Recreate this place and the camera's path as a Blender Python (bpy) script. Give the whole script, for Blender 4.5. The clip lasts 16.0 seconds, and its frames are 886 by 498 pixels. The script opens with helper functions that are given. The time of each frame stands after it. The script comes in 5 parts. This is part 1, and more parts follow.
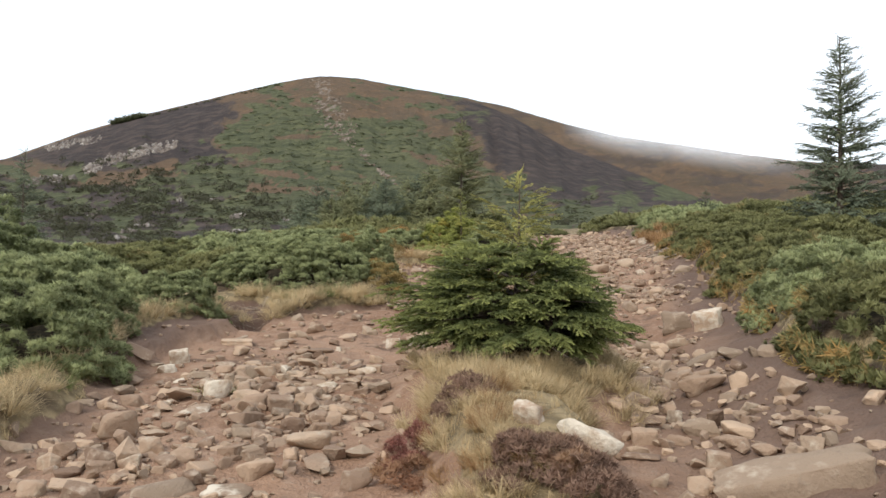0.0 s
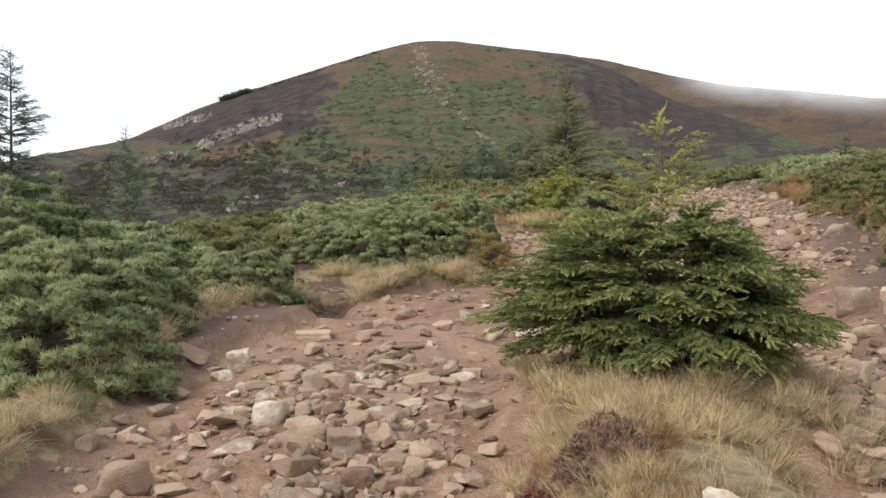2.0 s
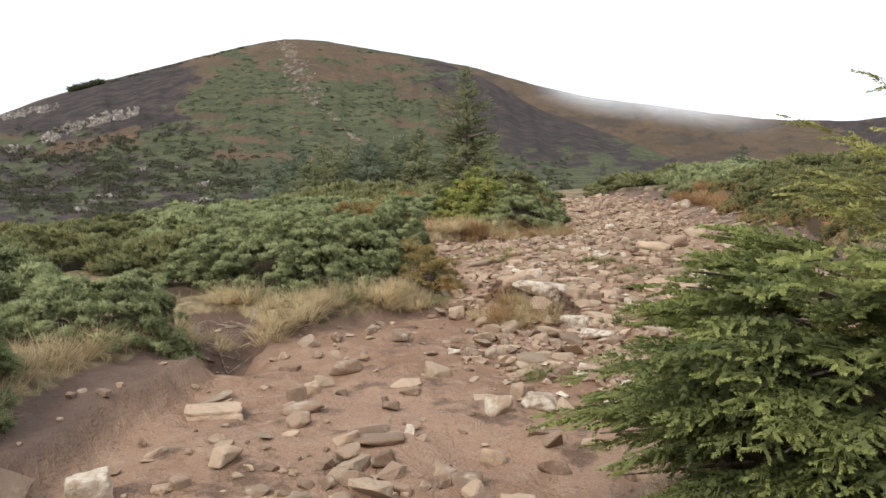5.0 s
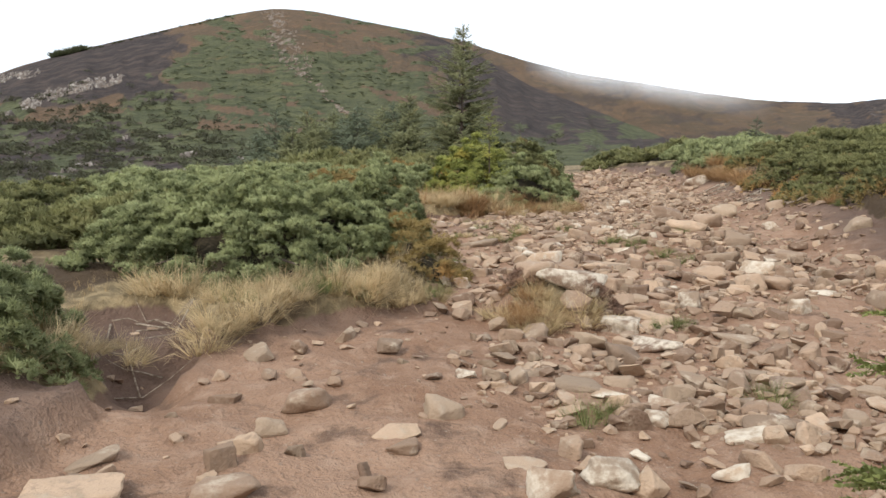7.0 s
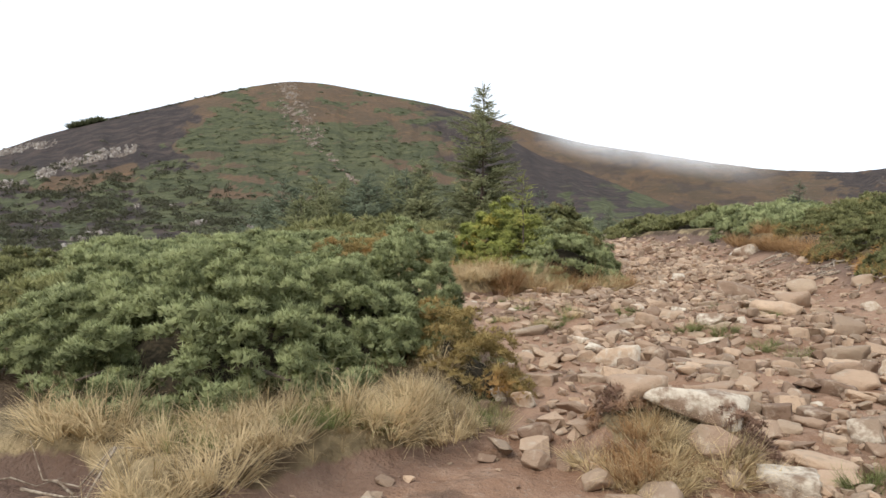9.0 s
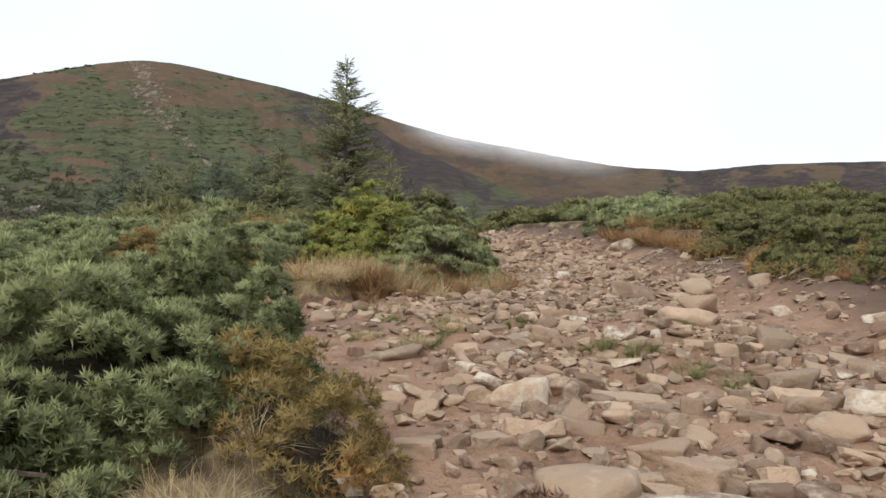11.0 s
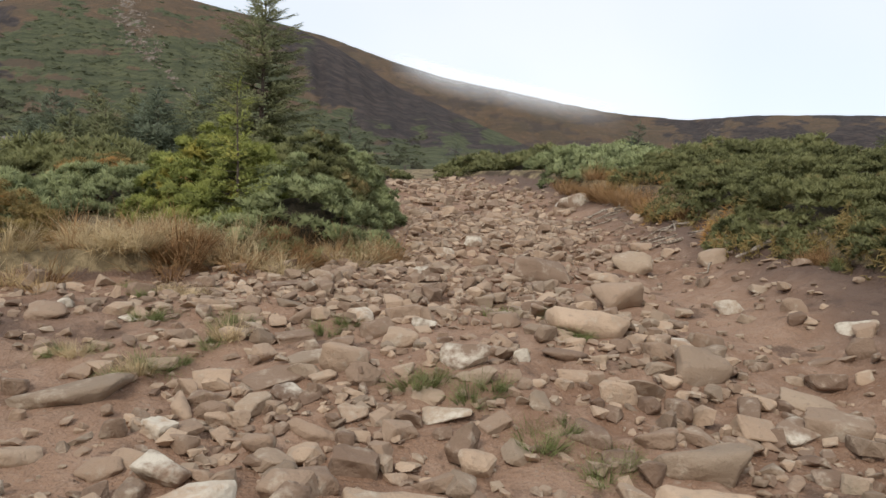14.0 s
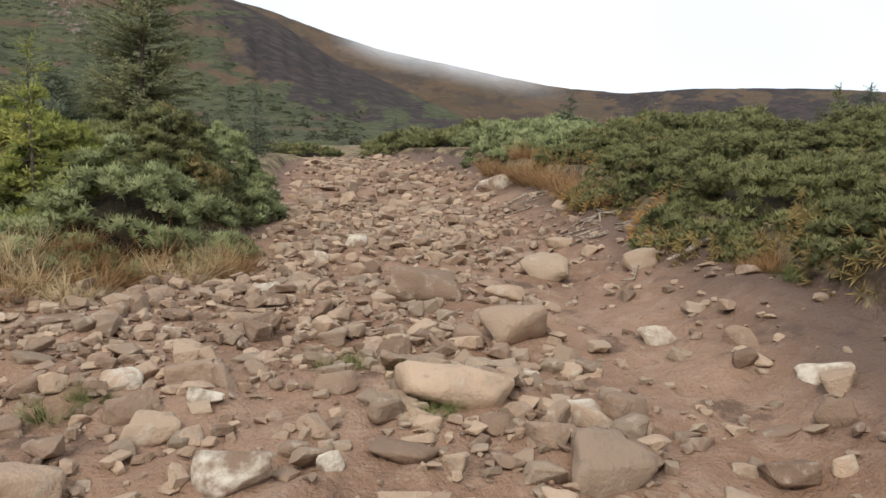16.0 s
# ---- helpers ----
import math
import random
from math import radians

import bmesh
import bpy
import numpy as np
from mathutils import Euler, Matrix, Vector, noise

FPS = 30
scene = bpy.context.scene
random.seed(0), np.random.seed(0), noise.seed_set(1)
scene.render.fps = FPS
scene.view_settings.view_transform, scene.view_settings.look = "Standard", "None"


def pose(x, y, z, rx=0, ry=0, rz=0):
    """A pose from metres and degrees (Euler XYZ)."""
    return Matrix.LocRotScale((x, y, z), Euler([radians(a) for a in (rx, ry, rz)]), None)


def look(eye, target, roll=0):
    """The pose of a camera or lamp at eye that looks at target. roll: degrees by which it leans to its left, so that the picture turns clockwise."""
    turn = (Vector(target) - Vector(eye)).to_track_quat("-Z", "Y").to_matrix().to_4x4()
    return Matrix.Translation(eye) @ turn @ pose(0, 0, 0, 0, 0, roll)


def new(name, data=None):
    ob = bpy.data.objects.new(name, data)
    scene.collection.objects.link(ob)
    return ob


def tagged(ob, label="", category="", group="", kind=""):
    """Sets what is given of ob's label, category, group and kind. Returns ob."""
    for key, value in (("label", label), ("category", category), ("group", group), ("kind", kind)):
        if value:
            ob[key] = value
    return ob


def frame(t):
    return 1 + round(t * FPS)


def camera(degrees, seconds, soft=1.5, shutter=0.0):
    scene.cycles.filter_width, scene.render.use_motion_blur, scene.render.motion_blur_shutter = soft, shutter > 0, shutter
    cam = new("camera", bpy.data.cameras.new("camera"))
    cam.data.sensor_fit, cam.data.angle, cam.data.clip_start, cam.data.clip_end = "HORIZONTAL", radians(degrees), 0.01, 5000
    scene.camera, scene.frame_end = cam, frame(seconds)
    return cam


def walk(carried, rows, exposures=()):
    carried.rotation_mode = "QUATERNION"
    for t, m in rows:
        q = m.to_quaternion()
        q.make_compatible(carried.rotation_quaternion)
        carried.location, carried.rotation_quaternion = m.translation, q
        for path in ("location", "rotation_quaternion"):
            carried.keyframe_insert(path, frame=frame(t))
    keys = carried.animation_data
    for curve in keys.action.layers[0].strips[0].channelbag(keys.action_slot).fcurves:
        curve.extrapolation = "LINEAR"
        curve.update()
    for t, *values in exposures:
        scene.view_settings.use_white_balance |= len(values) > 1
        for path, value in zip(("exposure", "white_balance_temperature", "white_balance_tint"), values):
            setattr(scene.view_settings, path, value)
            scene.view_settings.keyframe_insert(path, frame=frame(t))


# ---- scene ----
cam = camera(61.4, 16.0, 1.5)
METRES, EYE = 16.0, 1.5
ROWS = [
    (0.0, 0.0, 0.0, 0.0, -0.05, 2.44, -1.25),
    (0.5, 0.0031, 0.0278, 0.0079, -0.4, 1.18, -1.67),
    (1.0, 0.0011, 0.0502, 0.0095, 0.21, -0.1, -0.31),
    (1.5, 0.001, 0.0795, 0.0079, 2.16, -0.35, -0.92),
    (2.0, -0.0054, 0.1072, 0.0093, 7.85, -0.46, 0.33),
    (2.5, -0.0185, 0.1325, 0.0162, 8.01, -0.75, 1.23),
    (3.0, -0.0279, 0.1583, 0.0157, 6.29, 0.28, 1.45),
    (3.5, -0.0434, 0.1844, 0.0146, 4.82, 1.66, 1.15),
    (4.0, -0.0583, 0.2106, 0.0179, 0.3, 1.42, 0.88),
    (6.5, -0.0822, 0.3718, 0.0203, -3.11, -2.55, -0.5),
    (7.0, -0.0796, 0.4046, 0.0194, -3.21, -2.13, -0.93),
    (7.5, -0.0834, 0.4393, 0.0242, -2.63, -1.16, -0.6),
    (8.0, -0.0838, 0.4683, 0.0282, -1.57, 0.49, 0.15),
    (8.5, -0.0862, 0.5043, 0.0296, -0.83, 2.73, -0.86),
    (9.0, -0.0919, 0.5394, 0.0291, -2.53, 3.07, -0.99),
    (9.5, -0.0928, 0.5736, 0.0278, -6.73, 3.05, -0.9),
    (10.0, -0.0913, 0.6076, 0.0299, -9.71, 2.19, -1.03),
    (12.5, -0.0194, 0.7462, 0.0493, -14.01, 3.16, -0.42),
    (13.0, 0.0021, 0.7681, 0.05, -11.34, 0.1, -0.09),
    (13.5, 0.0261, 0.7857, 0.0573, -10.59, -0.89, -0.7),
    (14.0, 0.0507, 0.8019, 0.0604, -13.6, -1.81, -2.4),
    (14.5, 0.071, 0.8212, 0.064, -15.69, -3.22, -3.87),
    (15.0, 0.0947, 0.8457, 0.0678, -14.49, -4.01, -4.36),
    (15.5, 0.1064, 0.8708, 0.0709, -13.98, -2.45, -3.53),
    (16.0, 0.1218, 0.8977, 0.076, -17.81, -3.58, -1.62),
]
walk(cam, [(t, pose(0, 0, EYE) @ pose(METRES * x, METRES * y, METRES * z, 90 + pitch, roll, yaw)) for t, x, y, z, yaw, pitch, roll in ROWS],
     ((0.0, 0.02), (4.0, 0.06), (8.5, 0.08), (10.0, -0.08), (12.5, -0.32), (13.2, -0.37), (14.2, -0.36), (15.0, -0.28), (16.0, -0.18)))

# ---- sky and light: a thin bright overcast ----
SUN_ELEVATION, SUN_ROTATION = radians(42), radians(215)
world = bpy.data.worlds.new("world")
scene.world = world
world.use_nodes = True
wn = world.node_tree
wn.nodes.clear()
sky = wn.nodes.new("ShaderNodeTexSky")
sky.sky_type, sky.sun_disc = "NISHITA", False
sky.sun_elevation, sky.sun_rotation = SUN_ELEVATION, SUN_ROTATION
clear_air = wn.nodes.new("ShaderNodeBackground")
clear_air.inputs["Strength"].default_value = 0.05
wn.links.new(sky.outputs[0], clear_air.inputs["Color"])
cloud_noise = wn.nodes.new("ShaderNodeTexNoise")
cloud_noise.inputs["Scale"].default_value = 1.3
cloud_noise.inputs["Detail"].default_value = 3
cloud_ramp = wn.nodes.new("ShaderNodeValToRGB")
cloud_ramp.color_ramp.elements[0].position, cloud_ramp.color_ramp.elements[0].color = 0.35, (0.72, 0.81, 0.91, 1)
cloud_ramp.color_ramp.elements[1].position, cloud_ramp.color_ramp.elements[1].color = 0.65, (0.94, 0.95, 0.96, 1)
wn.links.new(cloud_noise.outputs[0], cloud_ramp.inputs[0])
cloud_layer = wn.nodes.new("ShaderNodeBackground")
cloud_layer.inputs["Strength"].default_value = 1.12
wn.links.new(cloud_ramp.outputs[0], cloud_layer.inputs["Color"])
both = wn.nodes.new("ShaderNodeAddShader")
wout = wn.nodes.new("ShaderNodeOutputWorld")
wn.links.new(clear_air.outputs[0], both.inputs[0])
wn.links.new(cloud_layer.outputs[0], both.inputs[1])
wn.links.new(both.outputs[0], wout.inputs[0])

sun_data = bpy.data.lights.new("sun", "SUN")
sun_data.energy, sun_data.angle, sun_data.color = 2.25, radians(14), (1.0, 0.95, 0.87)
sun = new("sun", sun_data)
sun.matrix_world = look((0, 0, 60), Vector((0, 0, 60)) - Vector((math.sin(SUN_ROTATION) * math.cos(SUN_ELEVATION), math.cos(SUN_ROTATION) * math.cos(SUN_ELEVATION), math.sin(SUN_ELEVATION))))

# ---- number helpers ----
rng = np.random.RandomState(7)
TABLE = np.random.RandomState(3).rand(256, 256)


def vnoise(x, y):
    """Smooth value noise, 0 to 1, one lump a unit."""
    x, y = np.asarray(x, float), np.asarray(y, float)
    xi, yi = np.floor(x).astype(int), np.floor(y).astype(int)
    fx, fy = x - xi, y - yi
    fx, fy = fx * fx * (3 - 2 * fx), fy * fy * (3 - 2 * fy)
    a, b = TABLE[xi & 255, yi & 255], TABLE[(xi + 1) & 255, yi & 255]
    c, d = TABLE[xi & 255, (yi + 1) & 255], TABLE[(xi + 1) & 255, (yi + 1) & 255]
    return (a * (1 - fx) + b * fx) * (1 - fy) + (c * (1 - fx) + d * fx) * fy


def fbm(x, y, octaves=4, gain=0.5):
    total, amp, norm = 0, 1.0, 0
    for o in range(octaves):
        total = total + amp * vnoise(x * 2 ** o + 17.3 * o, y * 2 ** o + 5.1 * o)
        norm += amp
        amp *= gain
    return total / norm


def step(a, b, v):
    s = np.clip((np.asarray(v, float) - a) / (b - a), 0, 1)
    return s * s * (3 - 2 * s)


def bump2(x, y, cx, cy, rx, ry, turn=0.0):
    """A soft round mound, 1 at its middle."""
    c, s = math.cos(turn), math.sin(turn)
    u, v = ((x - cx) * c + (y - cy) * s) / rx, (-(x - cx) * s + (y - cy) * c) / ry
    return 1 - step(0.35, 1.0, np.sqrt(u * u + v * v))


# ---- the lie of the land ----
RISE_Y = (-80, -10, 0, 6, 10, 12, 14, 16.5, 18, 20, 28, 38, 60, 110, 170, 400)
RISE_Z = (-6, -0.8, 0.02, 0.42, 0.66, 0.85, 1.13, 1.36, 1.60, 1.88, 2.85, 3.8, 5.2, 9.0, 11.0, 11.0)
LEFT_Y = (-20, 0, 6, 8, 9.6, 10.5, 11.8, 12.6, 13.4, 15.7, 16.7, 17.1, 19.5, 20.0, 20.7, 22, 28, 40, 60)
LEFT_X = (-2.4, -2.6, -2.9, -3.55, -3.65, -3.55, -2.85, -1.9, -1.1, -0.85, -1.0, -4.6, -4.6, -0.6, 0.5, 2.2, 3.0, 4.8, 8)
RIGHT_Y = (-20, 3, 7, 10.6, 14, 20, 24, 28, 40, 60)
RIGHT_X = (2.9, 2.9, 3.4, 4.3, 5.1, 6.7, 7.5, 8.3, 9.6, 9.0)


def left_edge(y):
    return (np.interp(y - 0.15, LEFT_Y, LEFT_X) + np.interp(y, LEFT_Y, LEFT_X) + np.interp(y + 0.15, LEFT_Y, LEFT_X)) / 3


def right_edge(y):
    return np.interp(y, RIGHT_Y, RIGHT_X)


def island(x, y):
    """The turf mound between the two trails, with the small spruce on it."""
    return np.maximum(bump2(x, y, 0.72, 7.0, 1.45, 1.7), bump2(x, y, 0.48, 4.7, 0.72, 2.4, 0.03))


def hummock(x, y):
    return bump2(x, y, 0.10, 13.1, 0.68, 0.6)


LEDGE_Y = (7.2, 8.0, 9.0, 10.4, 11.0)
LEDGE_X = (-3.40, -3.14, -3.02, -2.84, -3.05)


def ledge(x, y):
    """The bare humus terrace that the trail has cut into, below the junipers; 0 to 1 across its broken edge."""
    wob = 0.22 * (fbm(x * 1.9 + 12, y * 1.9 + 31, 3) - 0.5)
    return step(-0.02, 0.09, np.interp(y, LEDGE_Y, LEDGE_X) - x + wob) * step(7.2, 7.7, y) * step(11.1, 10.7, y)


def pit(x, y):
    """A washed-out hollow of bare peat behind the end of the terrace."""
    return step(0.2, 0.6, bump2(x + 0.2 * (fbm(x * 2, y * 2 + 5, 3) - 0.5), y, -3.25, 12.0, 0.62, 0.95, 0.5))


def turf(x, y):
    """1 on grown ground, 0 on the bare trail."""
    wob = 0.35 * (fbm(x * 1.1 + 40, y * 1.1, 3) - 0.5)
    l = step(-0.08, 0.12, left_edge(y) - x + wob)
    r = step(-0.1, 0.15, x - right_edge(y) + wob)
    far = step(42, 60, y)
    l = l * (1 - pit(x, y))
    return np.clip(np.maximum(np.maximum(l, r), np.maximum(np.maximum(step(0.48, 0.75, island(x, y)), step(0.45, 0.75, hummock(x, y))), far)), 0, 1)


def humus_shade(x, y):
    """Dark peaty soil laid bare along the foot of the grown banks, the right bank's undercut shade painted in."""
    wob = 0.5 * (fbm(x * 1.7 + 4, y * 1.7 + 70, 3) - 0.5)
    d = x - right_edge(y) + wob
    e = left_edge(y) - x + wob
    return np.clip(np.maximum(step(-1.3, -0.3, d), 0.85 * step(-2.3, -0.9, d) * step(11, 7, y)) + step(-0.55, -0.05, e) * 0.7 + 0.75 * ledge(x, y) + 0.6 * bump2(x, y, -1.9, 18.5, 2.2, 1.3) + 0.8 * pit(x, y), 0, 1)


def height(x, y):
    x, y = np.asarray(x, float), np.asarray(y, float)
    z = sum(np.interp(y + k, RISE_Y, RISE_Z) for k in (-1.2, -0.6, 0, 0.6, 1.2)) / 5
    wob = 0.3 * (fbm(x * 1.1 + 40, y * 1.1, 3) - 0.5)
    near = 1 - step(40, 60, y)
    l = step(-0.1, 0.30, left_edge(y) - x + wob)
    z = z + near * (0.24 - 0.12 * step(7.2, 7.7, y) * step(11.1, 10.7, y)) * l + 0.19 * ledge(x, y)
    d = x - right_edge(y) + wob
    z = z + near * (0.42 * step(-1.7, 0.0, d) + 0.28 * step(-0.08, 0.2, d)) + 0.07 * np.clip(d, 0, 14)
    z = z - 0.03 * np.clip(-x - 7, 0, 60) - 0.10 * np.clip(-x - 4.5, 0, 60) * step(14, 32, y)
    z = z - 0.25 * step(13, 20, y) * step(-2, -6, x) - 0.8 * step(24, 38, y) * step(0.5, -5, x)
    z = z + 0.38 * island(x, y) + 0.27 * hummock(x, y)
    z = z - 0.17 * bump2(x, y, -2.95, 11.15, 0.5, 0.5) - 0.20 * pit(x, y) + 0.10 * bump2(x, y, 2.4, 17.6, 2.2, 1.6)
    rough = fbm(x * 0.8, y * 0.8, 4) - 0.5
    z = z + 0.16 * rough + 0.10 * (fbm(x * 3.1 + 9, y * 3.1, 3) - 0.5) + 0.06 * (fbm(x * 6, y * 6, 2) - 0.5)
    return z


def ground(x, y):
    return float(height(np.array([x]), np.array([y]))[0])


# ---- mesh helpers ----
def mesh_np(name, verts, faces, attrs=None, smooth=False, normals=None):
    """A mesh from arrays; faces all have the same number of corners. normals: one a vertex, for soft leafy masses."""
    me = bpy.data.meshes.new(name)
    verts, faces = np.asarray(verts, np.float32), np.asarray(faces, np.int32)
    if normals is not None:
        flat = np.cross(verts[faces[:, 1]] - verts[faces[:, 0]], verts[faces[:, 2]] - verts[faces[:, 0]])
        away = np.einsum("ij,ij->i", flat, normals[faces[:, 0]]) < 0
        faces = np.where(away[:, None], faces[:, ::-1], faces)
        smooth = True
    n, k = faces.shape
    me.vertices.add(len(verts))
    me.vertices.foreach_set("co", verts.ravel())
    me.loops.add(n * k)
    me.loops.foreach_set("vertex_index", faces.ravel())
    me.polygons.add(n)
    me.polygons.foreach_set("loop_start", np.arange(0, n * k, k, dtype=np.int32))
    me.polygons.foreach_set("use_smooth", np.full(n, smooth, dtype=bool))
    for key, values in (attrs or {}).items():
        at = me.attributes.new(key, "FLOAT", "POINT")
        at.data.foreach_set("value", np.asarray(values, np.float32).ravel())
    me.update(calc_edges=True)
    if normals is not None:
        me.normals_split_custom_set_from_vertices(normals / (np.linalg.norm(normals, axis=1, keepdims=True) + 1e-9))
    return me


def per_vertex(values, pick, shapes):
    """Repeats one value a copy over the vertices of that copy, in scatter's order."""
    return np.concatenate([np.repeat(values[pick == k], len(shapes[k][2]), axis=0) for k in range(len(shapes))])


def part(name, data, material, parent=None, label="", kind=""):
    """Links a mesh or bmesh as one object, under a thing if one is given."""
    if isinstance(data, bmesh.types.BMesh):
        me = bpy.data.meshes.new(name)
        data.to_mesh(me)
        data.free()
        data = me
    if len(data.materials) == 0:
        data.materials.append(material)
    ob = new(name, data)
    ob.parent = parent
    return tagged(ob, label=label, kind=kind)


def thing(name, x, y, z, label, category, group=""):
    ob = new(name)
    ob.location = (x, y, z)
    ob.empty_display_size = 0.1
    return tagged(ob, label, category, group)


def frames_of(dirs, spin):
    """Rotation matrices whose z axis is dirs, turned by spin."""
    z = dirs / (np.linalg.norm(dirs, axis=1, keepdims=True) + 1e-9)
    ref = np.where(np.abs(z[:, 2:3]) > 0.95, np.array([[1.0, 0, 0]]), np.array([[0, 0, 1.0]]))
    x = np.cross(ref, z)
    x /= np.linalg.norm(x, axis=1, keepdims=True) + 1e-9
    y = np.cross(z, x)
    c, s = np.cos(spin)[:, None], np.sin(spin)[:, None]
    return np.stack([x * c + y * s, -x * s + y * c, z], axis=2)


def scatter(templates, pos, dirs, size, spin=None, pick=None):
    """Joins many copies of small shapes (verts, tris, tip values) into arrays."""
    n = len(pos)
    spin = rng.rand(n) * 6.283 if spin is None else spin
    pick = rng.randint(len(templates), size=n) if pick is None else pick
    size = np.asarray(size, float)
    if size.ndim == 1:
        size = np.repeat(size[:, None], 3, axis=1)
    rot = frames_of(np.asarray(dirs, float), spin)
    vs, fs, ts, base = [], [], [], 0
    for k, (tv, tf, tt) in enumerate(templates):
        idx = np.nonzero(pick == k)[0]
        if len(idx) == 0:
            continue
        local = tv[None] * size[idx][:, None, :]
        v = np.einsum("nij,nvj->nvi", rot[idx], local) + pos[idx][:, None, :]
        f = tf[None] + (np.arange(len(idx)) * len(tv))[:, None, None] + base
        vs.append(v.reshape(-1, 3)), fs.append(f.reshape(-1, 3)), ts.append(np.tile(tt, len(idx)))
        base += len(idx) * len(tv)
    return np.concatenate(vs), np.concatenate(fs), np.concatenate(ts)


def tube(bm, pts, radii, sides=6):
    """A tapered tube along points."""
    rings = []
    for i, p in enumerate(pts):
        a = Vector(pts[max(i - 1, 0)])
        b = Vector(pts[min(i + 1, len(pts) - 1)])
        q = (b - a).to_track_quat("Z", "Y")
        rings.append([bm.verts.new(Vector(p) + q @ Vector((radii[i] * math.cos(6.2832 * s / sides), radii[i] * math.sin(6.2832 * s / sides), 0))) for s in range(sides)])
    for r0, r1 in zip(rings, rings[1:]):
        for s in range(sides):
            bm.faces.new((r0[s], r0[(s + 1) % sides], r1[(s + 1) % sides], r1[s]))
    bm.faces.new(rings[0][::-1])
    bm.faces.new(rings[-1])


# ---- materials ----
class Mat:
    """A small wrapper to write node materials in few lines."""

    def __init__(self, name, rough=0.8, spec=0.25):
        self.m = bpy.data.materials.new(name)
        self.m.use_nodes = True
        self.t = self.m.node_tree
        self.b = self.t.nodes["Principled BSDF"]
        self.b.inputs["Roughness"].default_value = rough
        self.b.inputs["Specular IOR Level"].default_value = spec
        self.pos = self.node("ShaderNodeNewGeometry").outputs["Position"]

    def node(self, kind):
        return self.t.nodes.new(kind)

    def put(self, socket, value):
        if isinstance(value, bpy.types.NodeSocket):
            self.t.links.new(value, socket)
        else:
            socket.default_value = value

    def noise(self, scale, detail=4, rough=0.55, vector=None, out=0):
        n = self.node("ShaderNodeTexNoise")
        n.inputs["Scale"].default_value = scale
        n.inputs["Detail"].default_value = detail
        n.inputs["Roughness"].default_value = rough
        self.put(n.inputs["Vector"], vector or self.pos)
        return n.outputs[out]

    def cells(self, scale, out="Distance", vector=None):
        n = self.node("ShaderNodeTexVoronoi")
        n.inputs["Scale"].default_value = scale
        self.put(n.inputs["Vector"], vector or self.pos)
        return n.outputs[out]

    def ramp(self, value, lo, hi):
        n = self.node("ShaderNodeMapRange")
        n.interpolation_type = "SMOOTHSTEP"
        self.put(n.inputs["Value"], value)
        n.inputs["From Min"].default_value, n.inputs["From Max"].default_value = lo, hi
        return n.outputs[0]

    def math(self, op, a, b):
        n = self.node("ShaderNodeMath")
        n.operation = op
        self.put(n.inputs[0], a)
        self.put(n.inputs[1], b)
        return n.outputs[0]

    def mix(self, fac, a, b):
        n = self.node("ShaderNodeMix")
        n.data_type = "RGBA"
        self.put(n.inputs["Factor"], fac)
        self.put(n.inputs[6], a if isinstance(a, bpy.types.NodeSocket) else (*a, 1))
        self.put(n.inputs[7], b if isinstance(b, bpy.types.NodeSocket) else (*b, 1))
        return n.outputs[2]

    def attr(self, name):
        n = self.node("ShaderNodeAttribute")
        n.attribute_name = name
        return n.outputs["Fac"]

    def island(self):
        return self.node("ShaderNodeNewGeometry").outputs["Random Per Island"]

    def each(self):
        return self.node("ShaderNodeObjectInfo").outputs["Random"]

    def done(self, color, bump=None, strength=0.5, distance=0.02):
        self.put(self.b.inputs["Base Color"], color if isinstance(color, bpy.types.NodeSocket) else (*color, 1))
        if bump is not None:
            n = self.node("ShaderNodeBump")
            n.inputs["Strength"].default_value, n.inputs["Distance"].default_value = strength, distance
            self.put(n.inputs["Height"], bump)
            self.t.links.new(n.outputs[0], self.b.inputs["Normal"])
        return self.m


